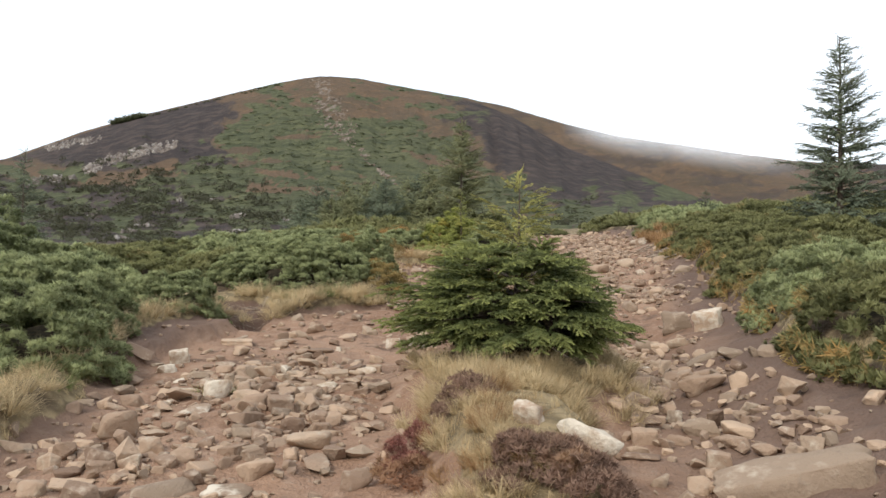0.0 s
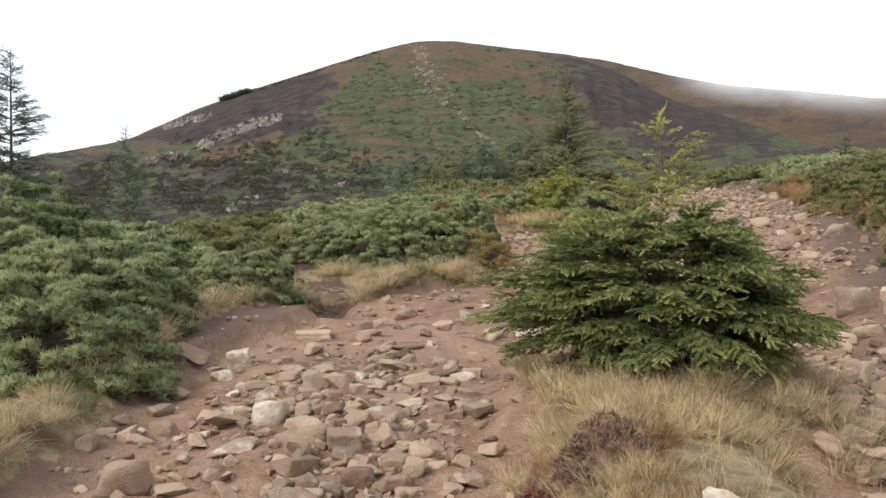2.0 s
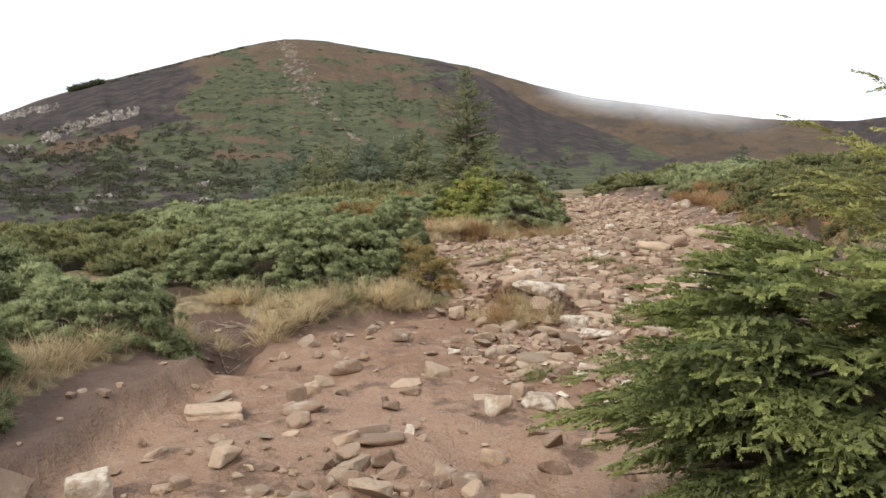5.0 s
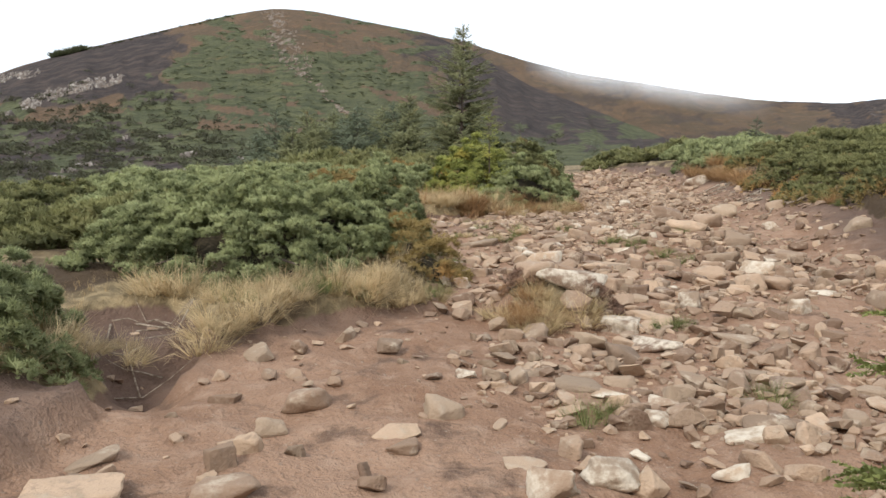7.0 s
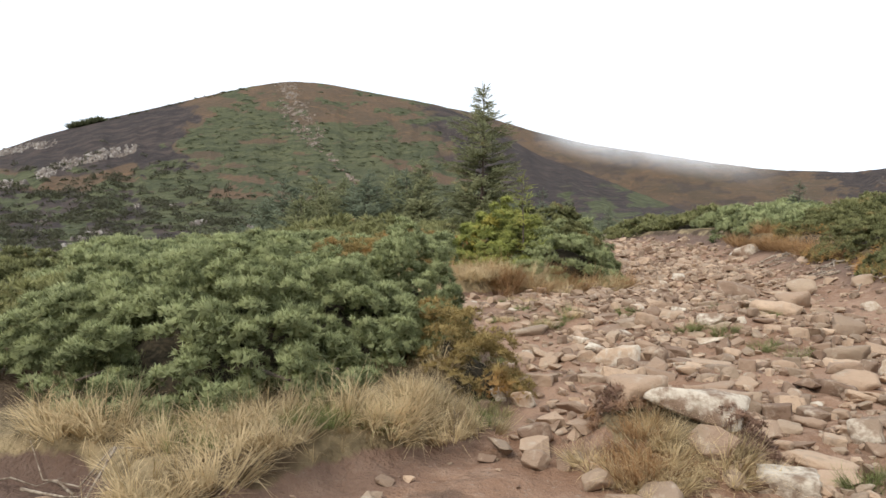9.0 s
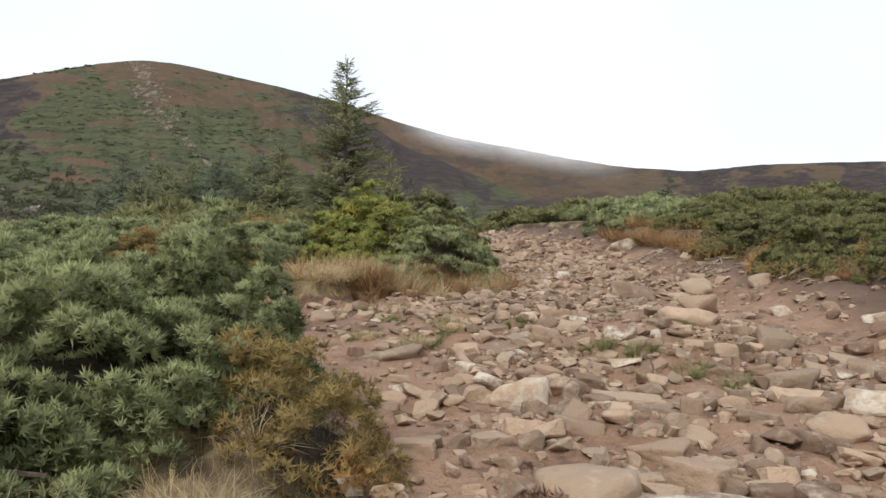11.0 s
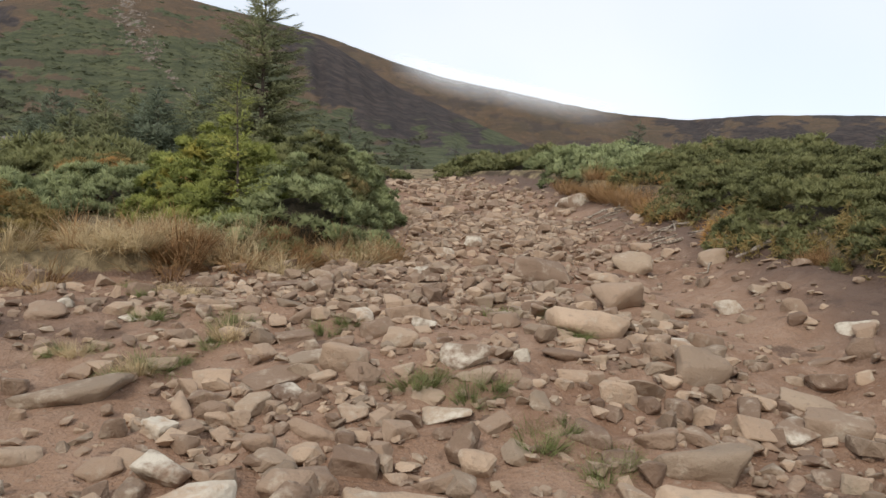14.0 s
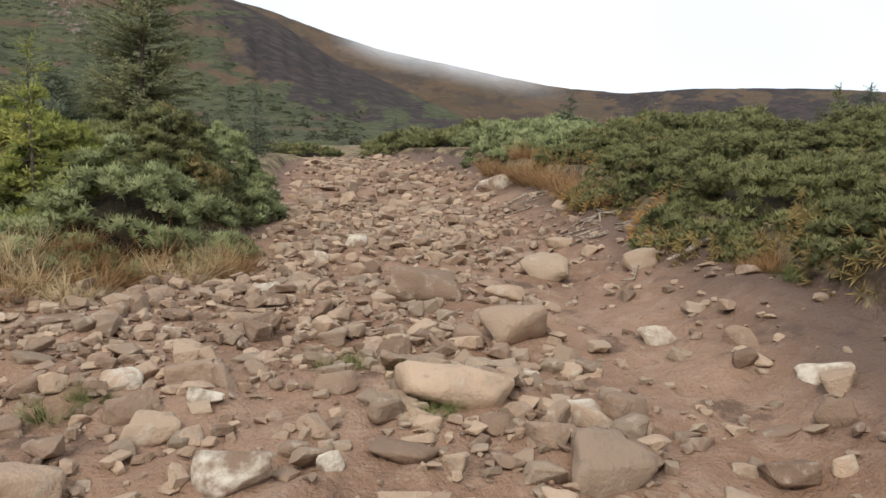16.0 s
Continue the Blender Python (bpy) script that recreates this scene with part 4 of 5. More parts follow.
# ---- stones ----
def stone_mesh(seed, points=18, bevel=0.0):
    r = np.random.RandomState(seed)
    bm = bmesh.new()
    p = r.randn(points, 3)
    p = np.sign(p) * np.abs(p / np.linalg.norm(p, axis=1, keepdims=True)) ** 0.62
    for q in p * r.uniform(0.8, 1.0, (points, 1)) * 0.5:
        bm.verts.new(q)
    res = bmesh.ops.convex_hull(bm, input=bm.verts)
    bmesh.ops.delete(bm, geom=[e for e in res["geom_interior"] if isinstance(e, bmesh.types.BMVert)], context="VERTS")
    if bevel:
        bmesh.ops.dissolve_limit(bm, angle_limit=0.22, verts=bm.verts, edges=bm.edges)
        bmesh.ops.bevel(bm, geom=bm.edges[:], offset=bevel, segments=1, affect="EDGES", profile=0.6, clamp_overlap=True)
        bmesh.ops.smooth_vert(bm, verts=bm.verts, factor=0.15, use_axis_x=True, use_axis_y=True, use_axis_z=True)
        bmesh.ops.triangulate(bm, faces=bm.faces)
        bmesh.ops.subdivide_edges(bm, edges=[e for e in bm.edges if e.calc_length() > 0.22], cuts=2, use_grid_fill=False)
        bmesh.ops.triangulate(bm, faces=bm.faces)
        for v in bm.verts:
            v.co += v.co.normalized() * 0.055 * (noise.fractal(v.co * 3.2 + Vector((seed, 0, 0)), 0.8, 2.0, 4))
        for f in bm.faces:
            f.smooth = True
    bmesh.ops.recalc_face_normals(bm, faces=bm.faces)
    return bm


def block_mesh(seed):
    """A squared sandstone block with broken corners."""
    r = np.random.RandomState(seed)
    bm = bmesh.new()
    bmesh.ops.create_cube(bm, size=1.0)
    for v in bm.verts:
        v.co = Vector((v.co.x * r.uniform(0.72, 1.05), v.co.y * r.uniform(0.72, 1.05), v.co.z * r.uniform(0.75, 1.05)))
    bm.verts.ensure_lookup_table()
    bmesh.ops.bevel(bm, geom=[bm.verts[int(i)] for i in r.choice(8, 3, False)], offset=r.uniform(0.12, 0.26), segments=1, affect="VERTICES")
    bmesh.ops.bevel(bm, geom=bm.edges[:], offset=0.07, segments=2, affect="EDGES", profile=0.6, clamp_overlap=True)
    bmesh.ops.triangulate(bm, faces=bm.faces)
    for _ in range(2):
        bmesh.ops.subdivide_edges(bm, edges=[e for e in bm.edges if e.calc_length() > 0.2], cuts=1, use_grid_fill=False)
        bmesh.ops.triangulate(bm, faces=bm.faces)
    for v in bm.verts:
        v.co += v.co.normalized() * 0.085 * noise.fractal(v.co * 3.0 + Vector((seed, 0, 0)), 0.8, 2.0, 4)
    for f in bm.faces:
        f.smooth = True
    bmesh.ops.recalc_face_normals(bm, faces=bm.faces)
    return bm


def stone_shapes(seed, count, points, bevel=0.0):
    """Small stones for scatter()."""
    shapes = []
    for s in range(count):
        bm = stone_mesh(seed + s, points)
        if bevel:
            bmesh.ops.dissolve_limit(bm, angle_limit=0.3, verts=bm.verts, edges=bm.edges)
            bmesh.ops.bevel(bm, geom=bm.edges[:], offset=bevel, segments=1, affect="EDGES", clamp_overlap=True)
        bmesh.ops.triangulate(bm, faces=bm.faces)
        bm.verts.index_update()
        shapes.append((np.array([v.co for v in bm.verts]), np.array([[v.index for v in f.verts] for f in bm.faces]), np.zeros(len(bm.verts))))
        bm.free()
    return shapes


def stone_data(name, bm, material):
    """A stone as mesh data, brought to one unit each way."""
    for axis in range(3):
        lo, hi = min(v.co[axis] for v in bm.verts), max(v.co[axis] for v in bm.verts)
        for v in bm.verts:
            v.co[axis] = (v.co[axis] - (lo + hi) / 2) / (hi - lo)
    me = bpy.data.meshes.new(name)
    bm.to_mesh(me)
    bm.free()
    me.materials.append(material)
    return me


BOULDERS = [stone_data("boulder", block_mesh(s) if s % 6 == 5 else stone_mesh(s, 14, 0.03), M_STONE) for s in range(24)]
PALES = [stone_data("pale_boulder", block_mesh(40 + s) if s % 6 == 5 else stone_mesh(40 + s, 13, 0.028), M_PALE) for s in range(12)]


PLACED = []


def clear_of_rocks(x, y, reach):
    """True where no placed rock lies within reach."""
    p = np.array(PLACED)
    return np.min(np.hypot(x[:, None] - p[None, :, 0], y[:, None] - p[None, :, 1]) - 0.42 * p[None, :, 2] - reach[:, None], axis=1) > 0


def rock(x, y, lx, ly, lz, turn, pale=False, tilt=0.0, seed=0, up=0.0):
    data = PALES[seed % len(PALES)] if pale else BOULDERS[seed % len(BOULDERS)]
    ob = new("rock", data)
    PLACED.append((x, y, lx))
    flat = lz < 0.40 * lx
    tilt = tilt * 0.25 if flat else tilt
    z = ground(x, y) + lz * (0.10 if flat else 0.20) + up
    e = max(lx, ly) * 0.4
    nrm = Vector((ground(x - e, y) - ground(x + e, y), ground(x, y - e) - ground(x, y + e), 2 * e if flat else 3.2 * e))
    lean = Vector((0, 0, 1)).rotation_difference(nrm).to_matrix().to_4x4()
    ob.matrix_world = Matrix.Translation((x, y, z)) @ lean @ pose(0, 0, 0, tilt, tilt * 0.4, turn) @ Matrix.Diagonal((lx, ly, lz, 1))
    kind_word = "slab" if lz < 0.32 * lx else "block"
    tagged(ob, ("pale lichen-spotted sandstone " if pale else "weathered brown-grey sandstone ") + kind_word + " bedded in the trail soil", "rock", "rocks on the trail")
    return ob


def lay(rows):
    """Rocks as x, y, length, width, height above the soil, turn, pale or not."""
    for x, y, lx, ly, lz, turn, pale in rows:
        flat = lz < 0.26 * lx
        tall = lz / (0.72 if flat else 0.66)
        if lx > 0.45 and not flat:
            tall *= 1.1
        k = len(PLACED)
        rock(x, y, lx, ly, min(tall, lx), turn, bool(pale), (k * 37 % 11) - 5, k)


def rocks():
    # the big dark slab, the pale ones on the mound, the pale slab on the hummock, single far ones
    rock(1.96, 4.12, 0.90, 0.36, 0.30, -14, False, 3, 5, -0.04)
    rock(0.80, 4.05, 0.36, 0.17, 0.20, -34, True, 12, 3)
    rock(0.50, 4.22, 0.20, 0.09, 0.16, -38, True, 12, 5)
    rock(0.25, 13.1, 0.66, 0.36, 0.20, -12, True, -10, 3, 0.05)
    rock(-0.05, 13.25, 0.42, 0.34, 0.24, 20, False, 8, 6, 0.03)
    rock(7.35, 28.0, 0.9, 0.45, 0.45, 0, True, 4, 2)
    # the boulders of the stony rib beyond the fork
    rock(3.72, 20.40, 0.66, 0.46, 0.36, -8, False, 4, 1)
    rock(4.02, 19.15, 0.56, 0.42, 0.34, 25, False, 4, 6)
    rock(3.20, 17.95, 0.62, 0.36, 0.28, -6, False, 4, 10)
    rock(3.60, 17.18, 0.42, 0.32, 0.26, 12, False, 4, 9)
    rock(4.05, 17.72, 0.26, 0.22, 0.22, -20, False, 4, 3)
    rock(5.98, 20.62, 0.34, 0.26, 0.24, 10, False, 4, 13)
    rock(5.50, 17.15, 0.52, 0.32, 0.26, 12, False, 4, 16)
    # along the trail from the start to the bend beyond the fork
    lay(((-2.20, 4.09, 0.15, 0.10, 0.07, 21, 0), (-0.46, 4.24, 0.19, 0.13, 0.09, -5, 0), (-1.55, 4.26, 0.36, 0.24, 0.06, 17, 0), (-1.20, 4.26, 0.30, 0.20, 0.05, 6, 1),
         (-2.08, 4.28, 0.25, 0.17, 0.04, 14, 0), (1.50, 4.33, 0.14, 0.10, 0.07, -22, 0), (1.30, 4.42, 0.11, 0.08, 0.07, -5, 0), (-2.17, 4.43, 0.16, 0.11, 0.05, 35, 0),
         (-1.08, 4.49, 0.23, 0.15, 0.09, 21, 0), (-1.86, 4.54, 0.15, 0.10, 0.07, 15, 0), (1.73, 4.65, 0.16, 0.10, 0.11, -19, 0), (-1.58, 4.67, 0.16, 0.10, 0.07, 12, 0)))
    lay(((1.31, 4.86, 0.25, 0.17, 0.04, -24, 0), (-1.89, 4.96, 0.17, 0.11, 0.14, 10, 0), (2.60, 4.97, 0.18, 0.12, 0.05, -36, 0), (-0.86, 5.05, 0.32, 0.21, 0.10, 22, 0),
         (1.46, 5.34, 0.20, 0.13, 0.09, -6, 0), (-2.28, 5.35, 0.29, 0.19, 0.18, 32, 0), (1.71, 5.36, 0.18, 0.12, 0.06, -9, 0), (-1.08, 5.57, 0.19, 0.12, 0.10, 2, 0),
         (-0.79, 5.64, 0.13, 0.08, 0.09, 3, 0), (1.85, 5.93, 0.13, 0.09, 0.09, -14, 1), (-1.26, 5.95, 0.21, 0.14, 0.09, 21, 0), (-1.95, 5.96, 0.33, 0.22, 0.06, 33, 1)))
    lay(((-1.47, 6.01, 0.20, 0.13, 0.09, 28, 0), (-1.66, 6.10, 0.19, 0.12, 0.05, 7, 0), (-1.14, 6.17, 0.11, 0.07, 0.07, 15, 0), (-2.35, 6.28, 0.20, 0.13, 0.03, 31, 0),
         (-1.40, 6.30, 0.10, 0.06, 0.05, 15, 0), (2.54, 6.38, 0.17, 0.11, 0.13, -31, 0), (-1.90, 6.44, 0.25, 0.16, 0.15, 20, 1), (-0.97, 6.49, 0.10, 0.07, 0.06, -3, 0),
         (2.30, 6.59, 0.41, 0.27, 0.12, -7, 0), (-0.69, 6.59, 0.14, 0.09, 0.05, 15, 0), (-0.81, 6.68, 0.16, 0.10, 0.06, 8, 0), (-1.22, 6.74, 0.33, 0.22, 0.07, 6, 0)))
    lay(((-2.35, 6.89, 0.17, 0.11, 0.08, 35, 1), (-1.06, 6.98, 0.22, 0.15, 0.05, 11, 1), (2.15, 7.03, 0.16, 0.10, 0.11, -6, 0), (-2.21, 7.14, 0.17, 0.11, 0.05, 31, 1),
         (-1.66, 7.15, 0.12, 0.08, 0.07, 15, 0), (-1.80, 7.15, 0.12, 0.08, 0.05, 14, 0), (-1.40, 7.17, 0.25, 0.17, 0.04, 15, 0), (2.54, 7.33, 0.33, 0.22, 0.08, -21, 0),
         (-1.13, 7.46, 0.16, 0.11, 0.15, -1, 1), (-0.85, 7.60, 0.17, 0.11, 0.05, -7, 0), (-1.02, 7.61, 0.19, 0.12, 0.04, 10, 0), (-2.02, 7.71, 0.16, 0.11, 0.09, 1, 0)))
    lay(((-2.22, 7.72, 0.19, 0.13, 0.06, 4, 0), (-2.82, 7.73, 0.21, 0.14, 0.08, 27, 1), (-1.89, 7.82, 0.13, 0.09, 0.04, 6, 0), (-1.09, 7.90, 0.14, 0.09, 0.07, 3, 0),
         (-0.71, 7.96, 0.18, 0.12, 0.07, -4, 0), (-2.28, 7.96, 0.22, 0.15, 0.04, 12, 0), (-0.94, 7.96, 0.26, 0.17, 0.06, 20, 0), (-3.21, 7.99, 0.32, 0.21, 0.05, 18, 0),
         (-3.01, 7.99, 0.14, 0.09, 0.03, 22, 0), (-2.09, 8.00, 0.17, 0.11, 0.03, 6, 0), (-2.80, 8.05, 0.22, 0.14, 0.13, 25, 1), (2.85, 8.26, 0.15, 0.10, 0.11, -25, 0)))
    lay(((2.44, 8.42, 0.19, 0.12, 0.08, -20, 0), (-1.05, 8.44, 0.15, 0.10, 0.07, 8, 0), (-0.75, 8.74, 0.16, 0.11, 0.09, 0, 0), (-1.42, 8.88, 0.35, 0.23, 0.07, 21, 0),
         (-1.24, 9.11, 0.07, 0.05, 0.05, -13, 1), (2.89, 9.18, 0.31, 0.20, 0.11, -30, 0), (-0.90, 9.19, 0.07, 0.05, 0.03, -15, 0), (-1.50, 9.19, 0.34, 0.22, 0.05, 11, 0),
         (-0.41, 9.20, 0.11, 0.07, 0.03, -12, 0), (2.58, 9.46, 0.25, 0.16, 0.14, -23, 0), (-2.61, 9.60, 0.40, 0.30, 0.07, 15, 0), (-1.99, 9.62, 0.29, 0.19, 0.07, 4, 0)))
    lay(((-0.61, 9.62, 0.22, 0.15, 0.12, -12, 1), (-2.12, 9.79, 0.10, 0.07, 0.03, -1, 0), (0.27, 9.81, 0.18, 0.12, 0.05, -17, 1), (-0.29, 9.81, 0.28, 0.18, 0.09, -4, 1),
         (-2.08, 9.89, 0.14, 0.09, 0.10, 24, 0), (-0.67, 9.94, 0.21, 0.14, 0.03, -3, 0), (-2.70, 10.02, 0.26, 0.17, 0.04, 32, 0), (-1.99, 10.05, 0.14, 0.09, 0.09, -4, 0),
         (-0.06, 10.11, 0.11, 0.07, 0.04, -23, 1), (-1.25, 10.16, 0.17, 0.11, 0.05, 12, 0), (0.55, 10.23, 0.24, 0.16, 0.05, -16, 1), (-1.28, 10.33, 0.26, 0.17, 0.04, -3, 0)))
    lay(((-1.95, 10.41, 0.18, 0.12, 0.09, 20, 0), (3.28, 10.48, 0.41, 0.27, 0.37, -14, 0), (0.74, 10.52, 0.11, 0.07, 0.06, -15, 0), (0.16, 10.55, 0.18, 0.12, 0.06, -24, 1),
         (0.88, 10.56, 0.14, 0.09, 0.04, -34, 1), (-1.80, 10.75, 0.29, 0.19, 0.11, 4, 0), (0.60, 10.83, 0.19, 0.12, 0.05, -32, 0), (0.32, 10.85, 0.19, 0.12, 0.04, -22, 1),
         (0.04, 11.01, 0.25, 0.17, 0.06, -2, 1), (0.74, 11.09, 0.16, 0.10, 0.06, -27, 0), (3.57, 9.98, 0.38, 0.28, 0.26, -33, 1), (-0.12, 11.16, 0.32, 0.21, 0.06, -19, 0)))
    lay(((-0.85, 11.17, 0.14, 0.09, 0.04, -14, 1), (1.26, 11.19, 0.16, 0.11, 0.05, -18, 0), (0.17, 11.25, 0.22, 0.15, 0.05, -19, 0), (-0.00, 11.42, 0.19, 0.12, 0.04, -19, 0),
         (1.13, 11.42, 0.21, 0.14, 0.07, -35, 0), (0.72, 11.50, 0.15, 0.10, 0.04, -7, 0), (0.18, 11.95, 0.22, 0.15, 0.05, -16, 0), (0.69, 12.05, 0.42, 0.28, 0.10, -26, 1),
         (0.21, 12.17, 0.27, 0.18, 0.09, -26, 0), (1.38, 12.24, 0.36, 0.24, 0.06, -36, 0), (0.58, 12.61, 0.34, 0.23, 0.10, -19, 1), (0.89, 12.73, 0.28, 0.19, 0.05, -13, 0)))
    lay(((0.65, 12.88, 0.21, 0.14, 0.06, -26, 0), (0.45, 12.95, 0.09, 0.06, 0.07, -43, 0), (0.96, 12.98, 0.40, 0.22, 0.06, -37, 0), (0.85, 13.21, 0.14, 0.09, 0.05, -40, 0),
         (1.22, 13.27, 0.15, 0.10, 0.05, -23, 0), (1.43, 13.29, 0.23, 0.15, 0.21, -50, 1), (3.35, 13.31, 0.34, 0.23, 0.15, -32, 0), (0.26, 13.35, 0.30, 0.20, 0.05, -18, 0),
         (1.00, 13.45, 0.21, 0.14, 0.06, -36, 0), (1.22, 13.57, 0.22, 0.15, 0.06, -21, 0), (1.11, 13.78, 0.20, 0.13, 0.10, -33, 0), (3.02, 13.87, 0.34, 0.22, 0.06, -36, 1)))
    lay(((1.00, 13.92, 0.14, 0.09, 0.09, -33, 0), (-0.65, 13.97, 0.18, 0.12, 0.10, -24, 1), (2.40, 14.12, 0.35, 0.23, 0.17, -27, 0), (1.32, 14.14, 0.21, 0.14, 0.07, -39, 0),
         (-0.83, 14.17, 0.18, 0.12, 0.08, 3, 1), (1.12, 14.29, 0.20, 0.13, 0.06, -20, 0), (-0.65, 14.39, 0.23, 0.15, 0.12, -10, 0), (4.15, 14.43, 0.33, 0.22, 0.17, -46, 0),
         (1.90, 14.45, 0.37, 0.24, 0.12, -42, 0), (0.93, 14.53, 0.37, 0.24, 0.09, -34, 0), (-0.44, 14.54, 0.24, 0.16, 0.08, -20, 0), (2.18, 14.62, 0.37, 0.24, 0.12, -29, 0)))
    lay(((3.19, 14.92, 0.24, 0.16, 0.16, -16, 0), (-0.60, 14.93, 0.18, 0.12, 0.14, -19, 0), (0.64, 14.94, 0.32, 0.21, 0.09, -35, 0), (0.93, 14.99, 0.21, 0.14, 0.08, -12, 0),
         (1.52, 15.14, 0.16, 0.11, 0.09, -26, 0), (2.43, 15.19, 0.33, 0.22, 0.11, -26, 0), (1.32, 15.26, 0.30, 0.20, 0.06, -26, 0), (1.93, 15.29, 0.25, 0.16, 0.12, -21, 0),
         (1.08, 15.30, 0.16, 0.11, 0.07, -15, 0), (3.06, 15.32, 0.42, 0.28, 0.14, -31, 1), (2.09, 15.46, 0.16, 0.11, 0.11, -25, 0), (0.00, 15.50, 0.16, 0.11, 0.05, 0, 0)))
    lay(((-0.41, 15.54, 0.14, 0.09, 0.06, -4, 0), (2.71, 15.64, 0.50, 0.33, 0.11, -47, 0), (0.50, 15.70, 0.50, 0.33, 0.17, 3, 1), (0.94, 15.75, 0.19, 0.12, 0.12, -3, 0),
         (1.41, 15.80, 0.53, 0.29, 0.08, -10, 0), (-0.36, 15.80, 0.20, 0.13, 0.09, 2, 0), (2.90, 15.97, 0.46, 0.30, 0.14, -30, 0), (-0.25, 16.13, 0.17, 0.11, 0.08, 13, 1),
         (0.43, 16.15, 0.25, 0.17, 0.12, -2, 1), (2.79, 16.22, 0.23, 0.15, 0.07, -26, 0), (1.26, 16.23, 0.24, 0.16, 0.09, -16, 0), (0.17, 16.25, 0.20, 0.13, 0.06, 2, 0)))
    lay(((-0.70, 16.31, 0.17, 0.11, 0.09, 15, 0), (2.48, 16.31, 0.24, 0.16, 0.08, -38, 0), (-0.21, 16.42, 0.22, 0.15, 0.06, 15, 0), (0.83, 16.44, 0.17, 0.11, 0.09, 2, 0),
         (4.10, 16.45, 0.40, 0.27, 0.12, -39, 0), (0.16, 16.58, 0.13, 0.08, 0.10, 11, 0), (1.09, 16.61, 0.26, 0.17, 0.06, -1, 0), (1.81, 16.69, 0.29, 0.19, 0.05, -17, 1),
         (2.30, 16.83, 0.09, 0.06, 0.05, -24, 0), (4.22, 16.87, 0.36, 0.24, 0.07, -49, 0), (2.96, 16.88, 0.11, 0.07, 0.06, -10, 0), (2.41, 16.90, 0.09, 0.06, 0.04, -9, 0)))
    lay(((1.75, 16.91, 0.20, 0.13, 0.04, -33, 0), (2.27, 16.96, 0.11, 0.07, 0.07, -20, 0), (4.74, 16.96, 0.12, 0.08, 0.11, -41, 0), (2.47, 16.97, 0.07, 0.05, 0.06, -12, 0),
         (2.80, 16.97, 0.11, 0.07, 0.06, -13, 0), (0.98, 17.09, 0.22, 0.14, 0.07, 25, 1), (-0.16, 17.15, 0.59, 0.39, 0.11, -6, 0), (1.19, 17.19, 0.17, 0.11, 0.05, 21, 0),
         (1.88, 17.19, 0.06, 0.04, 0.06, -17, 0), (2.96, 17.26, 0.12, 0.08, 0.07, -31, 0), (0.89, 17.28, 0.34, 0.23, 0.05, 22, 0), (5.01, 17.29, 0.21, 0.14, 0.13, -37, 0)))
    lay(((2.07, 17.29, 0.31, 0.21, 0.12, 4, 1), (2.45, 17.33, 0.12, 0.08, 0.11, -11, 1), (1.32, 17.33, 0.30, 0.20, 0.15, -9, 0), (2.77, 17.38, 0.30, 0.20, 0.07, -26, 0),
         (1.13, 17.48, 0.30, 0.19, 0.05, 14, 0), (2.33, 17.51, 0.16, 0.11, 0.07, -15, 0), (1.15, 17.67, 0.10, 0.06, 0.07, 19, 0), (5.37, 17.73, 0.32, 0.21, 0.07, -36, 1),
         (1.74, 17.82, 0.25, 0.17, 0.10, 0, 0), (0.83, 17.89, 0.12, 0.08, 0.04, -1, 1), (1.06, 18.06, 0.27, 0.18, 0.06, 9, 0), (5.10, 18.07, 0.15, 0.10, 0.08, -29, 0)))
    lay(((1.97, 18.07, 0.18, 0.12, 0.05, -1, 1), (1.63, 18.10, 0.27, 0.18, 0.10, -9, 0), (2.61, 18.13, 0.23, 0.15, 0.08, -16, 0), (1.55, 18.45, 0.24, 0.16, 0.08, 9, 1),
         (1.89, 18.46, 0.27, 0.18, 0.10, -2, 0), (4.16, 18.52, 0.15, 0.10, 0.06, -42, 0), (1.11, 18.53, 0.20, 0.13, 0.11, 17, 0), (0.54, 18.76, 0.17, 0.11, 0.05, 23, 0),
         (1.05, 18.99, 0.23, 0.15, 0.05, -4, 0), (2.78, 19.30, 0.21, 0.14, 0.10, -10, 0), (1.06, 19.83, 0.33, 0.22, 0.05, 14, 0), (5.17, 21.04, 0.50, 0.33, 0.20, -31, 0)))
    lay(((2.67, 21.40, 0.17, 0.11, 0.10, 6, 0), (3.04, 22.00, 0.34, 0.22, 0.11, -21, 1), (5.99, 22.37, 0.31, 0.21, 0.10, -38, 0), (3.56, 22.45, 0.27, 0.18, 0.12, -9, 1)))


rocks()


RIB_Y = (12, 15, 17, 19, 21, 24, 28, 40)
RIB_X = (4.2, 4.0, 3.95, 4.25, 4.7, 5.7, 7.4, 9.6)


